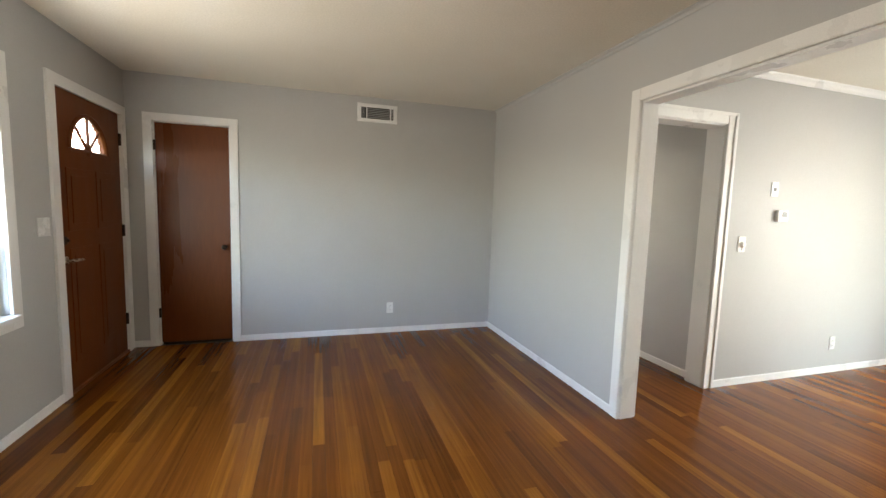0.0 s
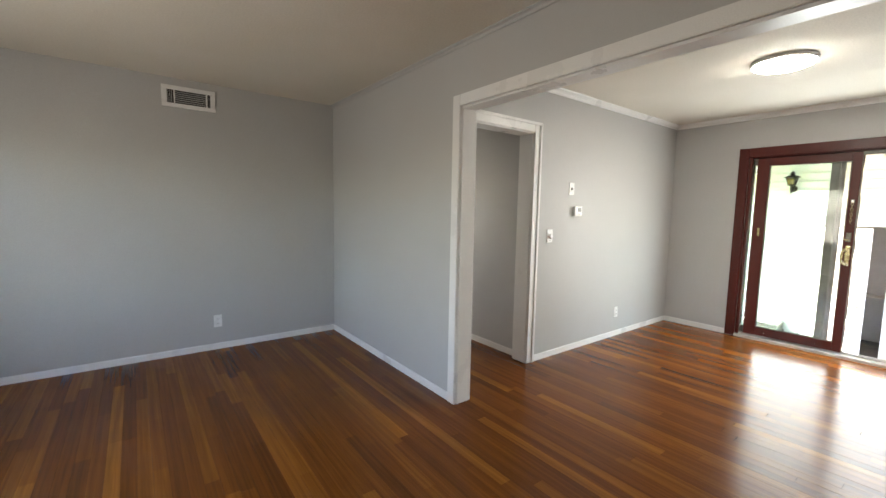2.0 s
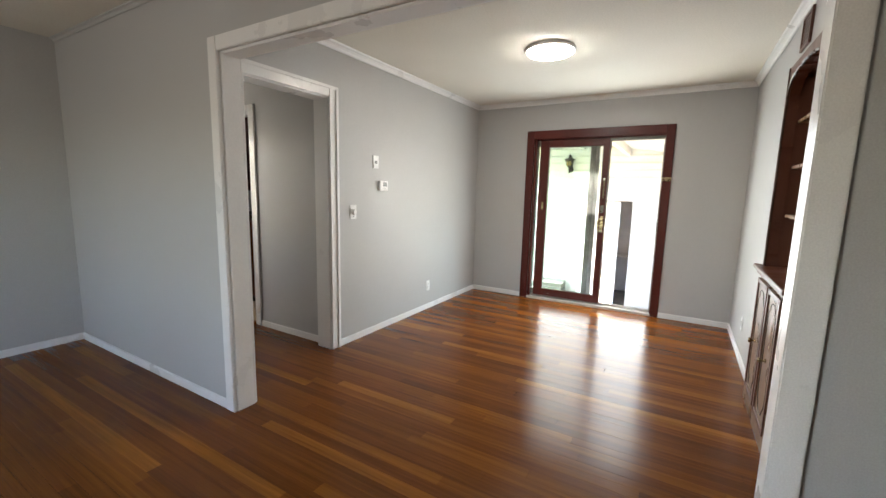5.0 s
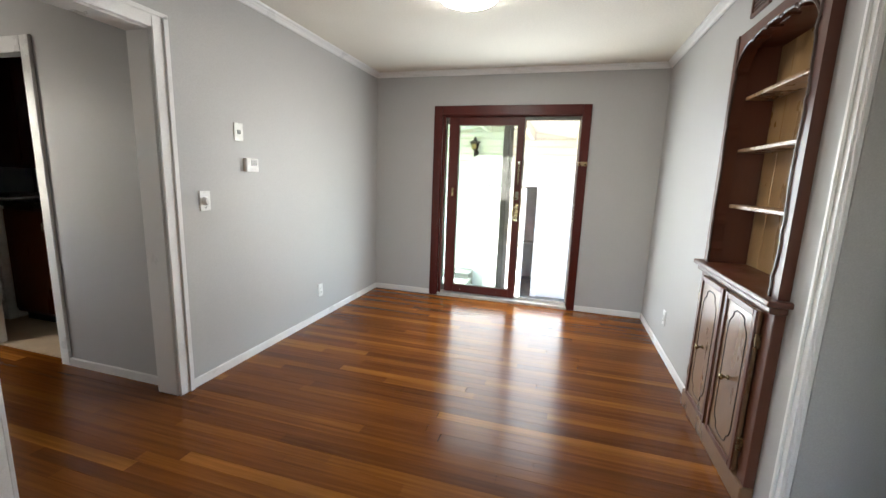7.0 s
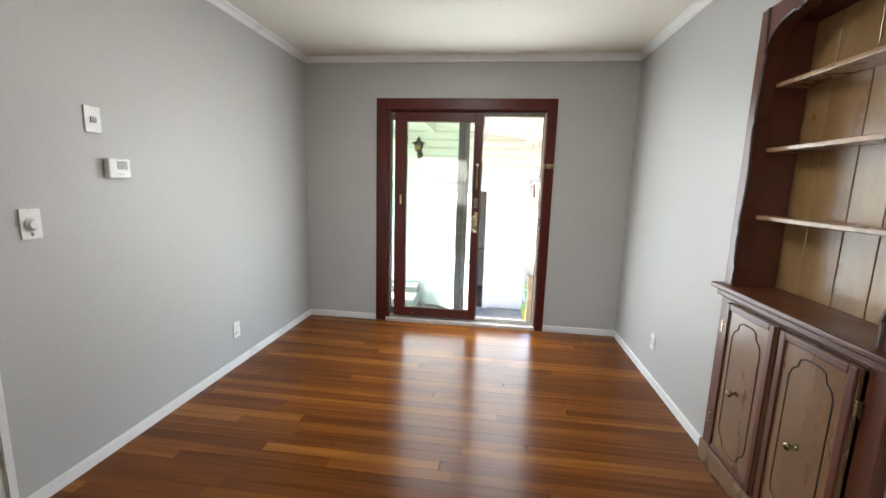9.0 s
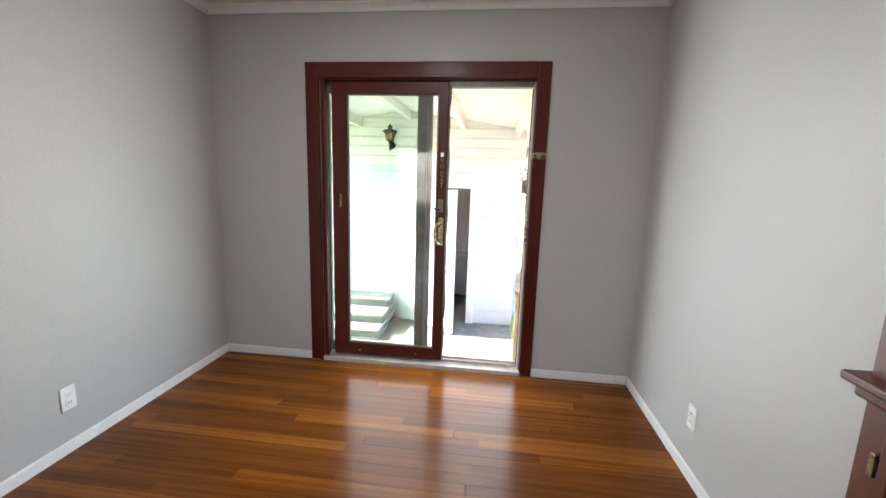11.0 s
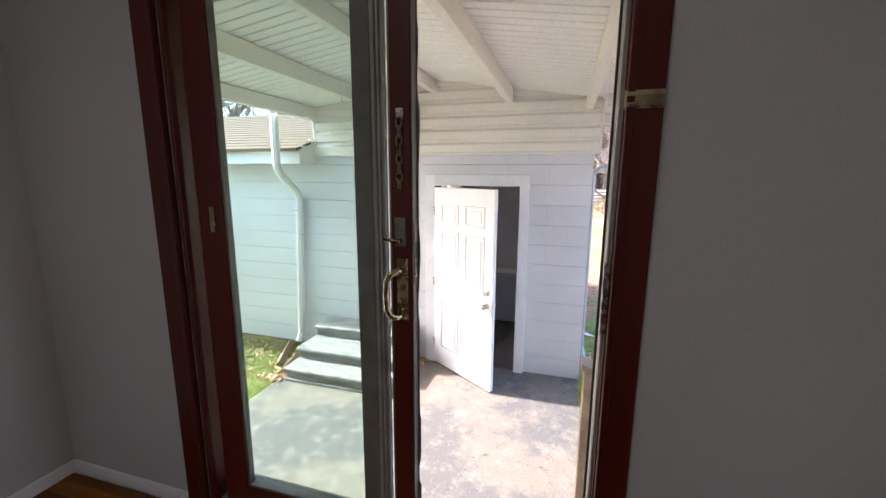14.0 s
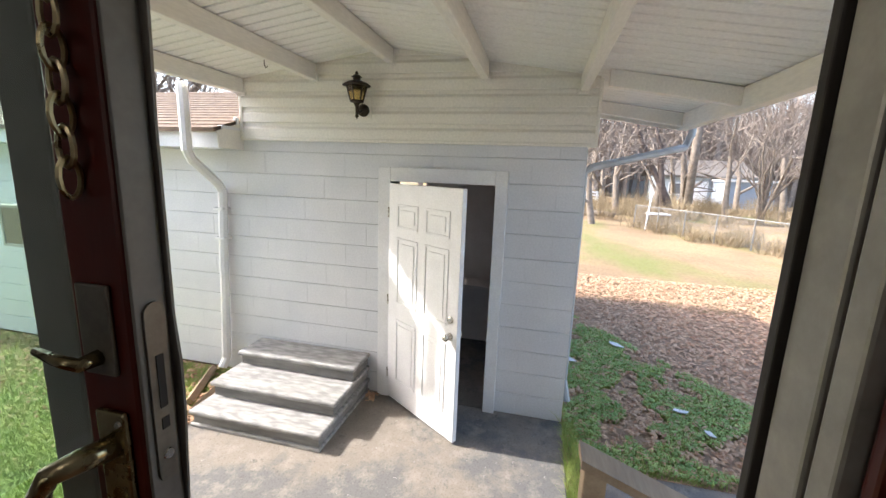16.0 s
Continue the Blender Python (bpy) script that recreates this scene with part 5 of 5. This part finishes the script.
# ---------------------------------------------------------------- trees, fence and neighbours
def bare_tree(name, x, y, height, seed, radius, spread=0.55, stems=1, label="bare winter tree with a crown of fine twigs", fan=0.35, twig=0.008):
    rnd = random.Random(seed)
    t = thing(name, (x, y, G - 0.03), label, "tree", "bare winter trees")
    thick, thin = bmesh.new(), bmesh.new()

    def grow(p, d, length, r, depth):
        pts, rs = [p], [r]
        n = 3
        for k in range(n):
            d = (d + Vector((rnd.gauss(0, 0.12), rnd.gauss(0, 0.12), rnd.gauss(0.03, 0.06)))).normalized()
            p = p + d * (length / n)
            pts.append(p)
            rs.append(r * (1 - 0.4 * (k + 1) / n))
        tube(thick if depth < 2 else thin, pts, rs, 7 if depth < 1 else (5 if depth < 2 else 3), caps=False)
        if depth >= 4 or r < twig * 0.5:
            return
        kids = rnd.randint(3, 4) if depth < 3 else rnd.randint(3, 5)
        for _ in range(kids):
            i = rnd.randint(1, n)
            side = Vector((rnd.gauss(0, 1), rnd.gauss(0, 1), rnd.gauss(0.35, 0.5))).normalized()
            nd = (d * (1 - spread) + side * spread).normalized()
            grow(pts[i], nd, length * rnd.uniform(0.5, 0.78), max(rs[i] * rnd.uniform(0.45, 0.65), twig * 0.4), depth + 1)
    base = Vector((x, y, G - 0.05))
    for s in range(stems):
        d0 = Vector((rnd.gauss(0, fan if stems > 1 else 0.06), rnd.gauss(0, fan if stems > 1 else 0.06), 1)).normalized()
        grow(base + Vector((rnd.uniform(-0.15, 0.15), rnd.uniform(-0.15, 0.15), 0)) * (stems > 1), d0, height * 0.42, radius, 0)
    part("trunk", thick, M_BARK, t, "", True)
    part("crown", thin, M_TWIG, t)


bare_tree("bare_tree", 30.5, -10.3, 9.0, 3, 0.075, 0.42, 9, "pale many-stemmed bare shrub-like tree", 0.16)
bare_tree("bare_tree", 32.9, -7.3, 8.5, 7, 0.24, 0.62)
bare_tree("bare_tree", 26.0, -1.6, 7.0, 8, 0.16, 0.6)
bare_tree("bare_tree", 33.0, -6.0, 9.0, 12, 0.20)
bare_tree("bare_tree", 36.0, -1.0, 10.0, 15, 0.22)
bare_tree("bare_tree", 54.0, -12.0, 12.0, 18, 0.24)
bare_tree("bare_tree", 55.0, -18.0, 12.0, 21, 0.24)
bare_tree("bare_tree", 46.0, -4.0, 12.0, 24, 0.25)
bare_tree("bare_tree", 34.0, -13.0, 9.0, 27, 0.2)
bare_tree("bare_tree", 29.0, -12.0, 8.0, 31, 0.16)
bare_tree("bare_tree", 17.0, 17.5, 10.0, 41, 0.22)
bare_tree("bare_tree", 20.0, 16.0, 9.0, 44, 0.2)
bare_tree("bare_tree", 15.5, 21.0, 11.0, 47, 0.24)
bare_tree("bare_tree", 22.0, 25.0, 12.0, 51, 0.25)
bare_tree("bare_tree", 26.0, 20.0, 11.0, 53, 0.24)
bare_tree("bare_tree", 19.0, 30.0, 12.0, 57, 0.25)
bare_tree("bare_tree", 17.2, 13.6, 11.0, 71, 0.34, 0.62)
bare_tree("bare_tree", 15.0, 12.0, 8.0, 73, 0.16, 0.6)
bare_tree("bare_tree", 21.0, 18.5, 11.0, 76, 0.26, 0.62)
bare_tree("bare_tree", 18.5, 15.0, 9.0, 79, 0.18, 0.6)
bare_tree("bare_tree", 22.0, 13.0, 10.0, 83, 0.22, 0.6)
bare_tree("bare_tree", 38.5, -8.5, 9.0, 87, 0.2, 0.62)
bare_tree("bare_tree", 40.0, -13.0, 9.0, 89, 0.2, 0.62)
bare_tree("bare_tree", 41.0, -4.0, 9.0, 93, 0.2, 0.62)
bare_tree("bare_tree", 30.0, -13.5, 8.0, 61, 0.14)
bare_tree("bare_tree", 31.5, -3.5, 8.0, 64, 0.2, 0.65)
bare_tree("bare_tree", 30.0, -8.5, 8.0, 67, 0.16, 0.6)


def leaning_tree():
    t = thing("leaning_tree", (29.5, -6.0, G - 0.03), "dark leaning bare tree with crossing limbs", "tree", "bare winter trees")
    bm = bmesh.new()
    tube(bm, [(29.5, -6.1, G - 0.1), (29.7, -5.3, 0.9), (29.9, -4.6, 2.2), (30.0, -3.9, 3.7), (30.1, -3.5, 5.0)], [0.19, 0.16, 0.13, 0.1, 0.05], 8)
    tube(bm, [(29.6, -5.6, G - 0.1), (29.7, -5.2, 1.4), (29.8, -5.0, 3.0), (29.8, -4.4, 4.6)], [0.17, 0.15, 0.11, 0.05], 8)
    part("trunk", bm, M_DARKBARK, t, "", True)
    rnd = random.Random(90)
    bm = bmesh.new()
    for k in range(70):
        b = Vector((29.8, rnd.uniform(-5.2, -3.6), rnd.uniform(1.8, 4.6)))
        d = Vector((rnd.gauss(0, 0.6), rnd.gauss(0, 1), rnd.uniform(-0.1, 0.9))) * rnd.uniform(0.5, 1.2)
        m = b + d * 0.5 + Vector((0, rnd.gauss(0, 0.12), rnd.gauss(0, 0.12)))
        tube(bm, [b, m, b + d], [0.03, 0.02, 0.008], 3, caps=False)
        for _ in range(3):
            tube(bm, [m, m + Vector((rnd.gauss(0, 0.3), rnd.gauss(0, 0.4), rnd.gauss(0.1, 0.3)))], [0.012, 0.006], 3, caps=False)
    part("crown", bm, M_TWIG, t)


leaning_tree()
wr = random.Random(19)
for k in range(9):
    a, far = radians(44 + 2.4 * k), wr.uniform(13, 22)
    bare_tree("bare_tree", 6.1 + far * math.cos(a), 0.7 + far * math.sin(a), wr.uniform(7.5, 10.5), 200 + k, 0.16, 0.6, 2, "bare winter tree behind the side wing", 0.2)


def far_woods():
    """A belt of distant bare trunks and twigs."""
    rnd = random.Random(77)
    bm = bmesh.new()
    for k in range(700):
        x, y = rnd.uniform(50, 72), rnd.uniform(-36, 14)
        p = Vector((x, y, G - 0.1))
        hgt = rnd.uniform(8, 14)
        tube(bm, [p, p + Vector((rnd.gauss(0, 0.3), rnd.gauss(0, 0.3), hgt * 0.5)), p + Vector((rnd.gauss(0, 0.7), rnd.gauss(0, 0.7), hgt))], [0.17, 0.11, 0.02], 3, caps=False)
        for j in range(20):
            q = p + Vector((0, 0, hgt * rnd.uniform(0.2, 0.9)))
            d = Vector((rnd.gauss(0, 1), rnd.gauss(0, 1), rnd.gauss(0.7, 0.4)))
            tube(bm, [q, q + d * 0.9, q + d * 1.7 + Vector((rnd.gauss(0, 0.3), rnd.gauss(0, 0.3), 0.2))], [0.05, 0.035, 0.01], 3, caps=False)
    tagged(part("far_woods", bm, M_TWIG), "distant belt of bare winter woodland", "woods", kind="stuff")


far_woods()


def dry_brush():
    """Dead brush and tall dry grass along the fence and under the trees."""
    rnd = random.Random(33)
    verts, faces = [], []
    for k in range(170):
        if k < 60:
            f = rnd.random()
            cx, cy = 25.6 - 8.1 * f + rnd.gauss(0.5, 0.5), -3.3 - 4.4 * f + rnd.gauss(-0.5, 0.5)
            top = rnd.uniform(0.2, 0.75)
        else:
            cx, cy = rnd.uniform(27, 40), rnd.uniform(-14, 0)
            top = rnd.uniform(0.5, 1.7)
        for _ in range(70):
            b = Vector((cx + rnd.gauss(0, 0.22), cy + rnd.gauss(0, 0.22), G - 0.02))
            d = Vector((rnd.gauss(0, 0.35), rnd.gauss(0, 0.35), rnd.uniform(0.6, 1.0))) * top
            side = Vector((rnd.gauss(0, 1), rnd.gauss(0, 1), 0)).normalized() * rnd.uniform(0.004, 0.010)
            mid = b + d * 0.55 + Vector((rnd.gauss(0, 0.05), rnd.gauss(0, 0.05), 0))
            i = len(verts)
            verts += [b - side, b + side, mid + side * 0.8, mid - side * 0.8, b + d]
            faces += [(i, i + 1, i + 2, i + 3), (i + 3, i + 2, i + 4)]
            for _ in range(2):
                e = mid + Vector((rnd.gauss(0, 0.3), rnd.gauss(0, 0.3), rnd.uniform(0.1, 0.5))) * top * 0.6
                i = len(verts)
                verts += [mid - side * 0.6, mid + side * 0.6, e]
                faces += [(i, i + 1, i + 2)]
    me = bpy.data.meshes.new("dry_brush")
    me.from_pydata(verts, [], faces)
    me.materials.append(M_BRUSH)
    tagged(new("dry_brush", me), "tan dead brush and tall grass along the fence", "brush", kind="stuff")


dry_brush()


def fence():
    f = thing("chain_link_fence", (25, -5, G), "galvanised chain-link fence along the lawn", "fence")
    a, b = Vector((25.6, -3.3, G)), Vector((17.5, -7.7, G))
    n = 7
    u = (b - a) / n
    for k in range(n + 1):
        p = a + u * k
        part("post", tubes([p - Vector((0, 0, 0.05)), p + Vector((0, 0, 0.97))], 0.026, 8), M_GALV, f)
    part("top_rail", tubes([a + Vector((0, 0, 0.95)), b + Vector((0, 0, 0.95))], 0.018, 6), M_GALV, f)
    bm = bmesh.new()
    length = (b - a).length
    d = (b - a).normalized()
    s = -0.91
    while s < length:
        for sg in (1, -1):
            s0, s1 = (s, s + 0.91) if sg > 0 else (s + 0.91, s)
            z0, z1 = 0.03, 0.94
            lo, hi = max(min(s0, s1), 0), min(max(s0, s1), length)
            if hi - lo < 0.05:
                continue
            def zz(v):
                return z0 + (z1 - z0) * ((v - s0) / (s1 - s0))
            tube(bm, [a + d * lo + Vector((0, 0, zz(lo))), a + d * hi + Vector((0, 0, zz(hi)))], 0.003, 3, caps=False)
        s += 0.09
    part("wire_mesh", bm, M_GALV, f)


fence()


def house(name, x, y, w, d, h, roof, wall_m, label, yaw, openings):
    t = thing(name, (0, 0, 0), label, "house")
    part("wall", boxes((-d / 2, d / 2, -w / 2, w / 2, 0, h)), wall_m, t)
    part("roof", prism([(-w / 2 - 0.4, h), (0, h + roof), (w / 2 + 0.4, h), (w / 2 + 0.4, h + 0.15), (0, h + roof + 0.18), (-w / 2 - 0.4, h + 0.15)], "x", -d / 2 - 0.35, d / 2 + 0.35), M_ROOFGREY, t)
    part("gable", prism([(-w / 2, h), (w / 2, h), (0, h + roof)], "x", -d / 2 + 0.005, d / 2 - 0.005), wall_m, t)
    for kind, yc, zc, ww, hh in openings:
        o = part(kind, boxes((-d / 2 - 0.05, -d / 2 - 0.003, yc - ww / 2 - 0.08, yc + ww / 2 + 0.08, zc - hh / 2 - 0.08, zc + hh / 2 + 0.08), bevel=0.01), M_WHITE, t)
        part("pane" if kind == "window" else "leaf", boxes((-d / 2 - 0.06, -d / 2 - 0.05, yc - ww / 2, yc + ww / 2, zc - hh / 2, zc + hh / 2)), M_SCREEN if kind == "window" else M_WHITE, o)
    t.matrix_world = pose(x, y, G - 0.03, 0, 0, yaw)


house("white_house", 58.0, -9.0, 6.0, 7.0, 3.4, 1.7, M_WHITEHOUSE, "pale gabled house among bare trees", 4, [("window", 1.5, 1.7, 0.9, 1.2), ("window", -1.5, 1.7, 0.9, 1.2), ("window", 0, 4.0, 0.7, 0.7)])


def low_house():
    t = thing("low_house", (46, -12.8, G), "low pale blue house with a grey roof", "house")
    part("wall", boxes((46, 52, -16.2, -9.4, G - 0.03, 1.65)), M_PALEBLUE, t)
    part("roof", prism([(45.6, 1.6), (49, 3.0), (52.4, 1.6), (52.4, 1.75), (49, 3.18), (45.6, 1.75)], "y", -16.6, -9.0), M_ROOFGREY, t)
    for y, z, w, h in ((-10.6, 0.6, 1.0, 0.9), (-12.6, 0.25, 0.9, 1.9)):
        o = part("window" if h < 1.5 else "door", boxes((45.94, 45.997, y - w / 2 - 0.08, y + w / 2 + 0.08, z - h / 2 - 0.08, z + h / 2 + 0.08), bevel=0.01), M_WHITE, t)
        part("pane" if h < 1.5 else "leaf", boxes((45.92, 45.94, y - w / 2, y + w / 2, z - h / 2, z + h / 2)), M_SCREEN if h < 1.5 else M_WHITE, o)
    b = thing("blue_shed", (43.5, -15.2, G), "blue-grey boarded shed with a white roof edge", "shed")
    part("wall", boxes((43.5, 45.9, -17.0, -13.4, G - 0.03, 1.35)), M_BLUEHOUSE, b)
    part("roof", boxes((43.3, 45.95, -17.15, -13.25, 1.35, 1.5), bevel=0.02), M_WHITE, b)
    part("corner_post", boxes((43.42, 43.498, -13.55, -13.38, G - 0.03, 1.35)), M_WHITE, b)


low_house()


def yard_things():
    p = thing("utility_pole", (31.0, -7.0, G), "tall brown wooden utility pole", "pole")
    part("pole", tubes([(31.0, -7.0, G - 0.1), (31.0, -7.0, 3.0), (31.0, -7.0, 8.0)], [0.22, 0.2, 0.15], 12), M_BARK, p, "", True)
    q = thing("white_post", (24.9, -3.6, G), "thin leaning white clothes post", "post")
    part("post", tubes([(24.9, -3.6, G - 0.05), (24.8, -3.7, 0.85)], 0.034, 8), M_WHITE, q)
    b = thing("garden_table", (26.4, -4.4, G), "small weathered white board table", "table")
    part("top", boxes((26.0, 26.8, -4.85, -4.0, -0.22, -0.16), bevel=0.01), M_PAPER, b)
    for dx in (26.1, 26.7):
        for dy in (-4.75, -4.1):
            part("leg", boxes((dx - 0.03, dx + 0.03, dy - 0.03, dy + 0.03, G - 0.03, -0.22)), M_RAIL, b)
    c = thing("bench", (34.0, -1.6, G), "white slatted garden bench far off", "bench")
    for k in range(4):
        part("slat", boxes((33.7, 33.8, -2.8, -0.6, -0.25 + 0.2 * k, -0.15 + 0.2 * k), bevel=0.01), M_WHITE, c)
    for y in (-2.7, -0.7):
        part("leg", boxes((33.65, 34.1, y - 0.04, y + 0.04, G - 0.03, 0.45)), M_WHITE, c)
    lg = thing("fallen_log", (30, -2.4, G), "fallen log lying on the dry grass", "log")
    part("log", tubes([(30.0, -3.2, G + 0.1), (30.3, -2.4, G + 0.13), (30.2, -1.4, G + 0.1)], [0.13, 0.15, 0.11], 8), M_BARK, lg, "", True)
    for x, y, s, an in ((11.6, -0.3, 0.10, 20), (9.72, -1.02, 0.07, 50), (9.9, -0.75, 0.05, 10), (10.2, -0.62, 0.06, 70), (11.0, 0.30, 0.09, 35)):
        o = part("paper_scrap", prism([(-s, -s * 0.5), (s * 0.9, -s * 0.6), (s, s * 0.4), (0, s * 0.7), (-s * 0.8, s * 0.5)], "z", 0, 0.006), M_PAPER)
        o.matrix_world = pose(x, y, G + 0.035, 8, 5, an)
        tagged(o, "crumpled white paper scrap on the leaves", "litter", "litter scraps")


yard_things()


def edging():
    e = thing("timber_edging", (9.3, 3.55, G), "rough weathered timber edging beside the steps", "edging")
    for k, (a, b, w) in enumerate((((8.95, 3.44), (9.70, 3.62), 0.05), ((9.1, 3.60), (9.66, 3.86), 0.04))):
        part("board", tubes([(a[0], a[1], G + 0.02), (b[0], b[1], G + 0.03)], w, 4), M_RAIL, e)


edging()


def leaf_sheet(name, rnd, count, where, size, material, label, flat=0.35, zbase=G):
    verts, faces = [], []
    for _ in range(count):
        x, y = where(rnd)
        z = zbase + rnd.uniform(-0.005, 0.02)
        a, s = rnd.uniform(0, 6.283), rnd.uniform(*size)
        t1, t2 = rnd.gauss(0, flat), rnd.gauss(0, flat)
        u = Vector((math.cos(a), math.sin(a), t1)) * s
        v = Vector((-math.sin(a), math.cos(a), t2)) * s * 0.55
        c = Vector((x, y, z))
        i = len(verts)
        verts += [c - u, c + v, c + u, c - v, c + Vector((0, 0, s * 0.25))]
        faces += [(i, i + 1, i + 4), (i + 1, i + 2, i + 4), (i + 2, i + 3, i + 4), (i + 3, i, i + 4)]
    me = bpy.data.meshes.new(name)
    me.from_pydata(verts, [], faces)
    me.materials.append(material)
    tagged(new(name, me), label, "leaves", kind="stuff")


def blades(name, rnd, count, where, hgt, material, label):
    verts, faces = [], []
    for _ in range(count):
        x, y = where(rnd)
        a, h, w = rnd.uniform(0, 6.283), rnd.uniform(*hgt), rnd.uniform(0.0014, 0.003)
        u = Vector((math.cos(a), math.sin(a), 0))
        lean = Vector((rnd.gauss(0, 0.4), rnd.gauss(0, 0.4), 0)) * h
        c = Vector((x, y, G - 0.02))
        i = len(verts)
        verts += [c - u * w, c + u * w, c + u * w * 0.7 + lean * 0.4 + Vector((0, 0, h * 0.6)), c - u * w * 0.7 + lean * 0.4 + Vector((0, 0, h * 0.6)), c + lean + Vector((0, 0, h))]
        faces += [(i, i + 1, i + 2, i + 3), (i + 3, i + 2, i + 4)]
    me = bpy.data.meshes.new(name)
    me.from_pydata(verts, [], faces)
    me.materials.append(material)
    tagged(new(name, me), label, "grass", kind="stuff")


def weed_patch(r):
    # green drift between the walkway, the garage corner and the leaf bed
    while True:
        x, y = r.uniform(9.3, 12.8), r.uniform(-1.35, 0.42)
        if x < 12.7 - (0.2 - y) * 1.45 and noise.noise(Vector((x * 1.9, y * 2.2, 0))) + 0.5 * noise.noise(Vector((x * 6, y * 6, 4))) > -0.17:
            return x, y


rg = random.Random(5)
blades("lawn_grass", rg, 90000, lambda r: (r.uniform(7.0, XG - 0.02), 3.42 + abs(r.gauss(0, 2.2))), (0.012, 0.04), M_GRASS, "green lawn grass beside the patio")
blades("verge_grass", rg, 26000, weed_patch, (0.02, 0.08), M_GRASS, "tufts of green grass by the walkway")
blades("edge_grass", rg, 1500, lambda r: (r.uniform(8.3, 9.75), r.uniform(0.33, 0.43)), (0.05, 0.16), M_GRASS, "long green grass along the patio edge")
leaf_sheet("ground_ivy", rg, 9000, weed_patch, (0.008, 0.022), M_WEED, "low green weeds by the garage", 0.25, G + 0.015)
leaf_sheet("fallen_leaves", rg, 26000, lambda r: (r.uniform(9.32, 15.5), r.uniform(-5.0, 0.42)), (0.014, 0.042), M_LEAF, "brown fallen leaves on the ground", 0.2)
leaf_sheet("lawn_leaves", rg, 3000, lambda r: (XG - abs(r.gauss(0, 0.55)) - 0.03, r.uniform(3.35, 8.0)), (0.010, 0.026), M_LEAF, "brown leaves along the wing wall")
leaf_sheet("step_leaves", rg, 260, lambda r: (min(8.8 + abs(r.gauss(0, 0.5)), 9.75), 3.38 + abs(r.gauss(0, 0.12))), (0.015, 0.045), M_LEAF, "brown leaves beside the steps")
leaf_sheet("corner_leaves", rg, 26, lambda r: (XG - 0.05 - abs(r.gauss(0, 0.05)), r.uniform(2.1, 2.19)), (0.02, 0.04), M_LEAF, "brown leaves in the corner by the door")


# ---------------------------------------------------------------- floorboards
def floorboards():
    rnd = random.Random(21)
    fl = thing("floor", (3, 1.5, 0), "glossy red-brown varnished oak strip floor", "floor", kind="structure")
    w = 0.066
    x = XW
    near = []
    far = []
    while x < 6.69:
        x1 = min(x + w, 6.70)
        lo, hi = YB, 4.7
        if x > XD1 - 0.02:
            lo, hi = (-1.25, 5.9) if x < 4.0 else (YR, YL)
            if 4.0 <= x < 4.11:
                hi = 5.9
        y = lo - rnd.uniform(0, 0.8)
        while y < hi:
            ln = rnd.choice((0.6, 0.9, 1.2, 1.6, 2.1))
            a, b = max(y, lo), min(y + ln, hi)
            if b - a > 0.02:
                (near if x > 3.7 and a > -0.3 and b < 2.8 else far).append((x, x1, a, b))
            y += ln
        x = x1
    far += near[300:]
    meshes = {}
    for x0, x1, a, b in near[:300]:
        L = round(b - a, 2)
        key = (round(x1 - x0, 4), L)
        if key not in meshes:
            bm = boxes((0.0004, x1 - x0 - 0.0004, 0.0004, L - 0.0004, -0.018, 0))
            me = bpy.data.meshes.new("plank")
            bm.to_mesh(me)
            bm.free()
            me.materials.append(M_FLOOR_ONE)
            meshes[key] = me
        ob = new("plank", meshes[key])
        ob.parent = fl
        ob.location = Vector((x0, a, rnd.uniform(-0.0004, 0))) - BASE[fl]
    verts, faces = [], []
    for x0, x1, a, b in far:
        i = len(verts)
        z = rnd.uniform(-0.0004, 0)
        verts += [(xx - 3, yy - 1.5, zz) for xx in (x0 + 0.0004, x1 - 0.0004) for yy in (a + 0.0004, b - 0.0004) for zz in (-0.018, z)]
        faces += [tuple(i + k for k in f) for f in ((0, 1, 3, 2), (4, 6, 7, 5), (0, 4, 5, 1), (2, 3, 7, 6), (0, 2, 6, 4), (1, 5, 7, 3))]
    me = bpy.data.meshes.new("plank_field")
    me.from_pydata(verts, [], faces)
    me.materials.append(M_FLOOR_MANY)
    ob = new("plank_field", me)
    ob.parent = fl
    ob["kind"] = "stuff"


floorboards()
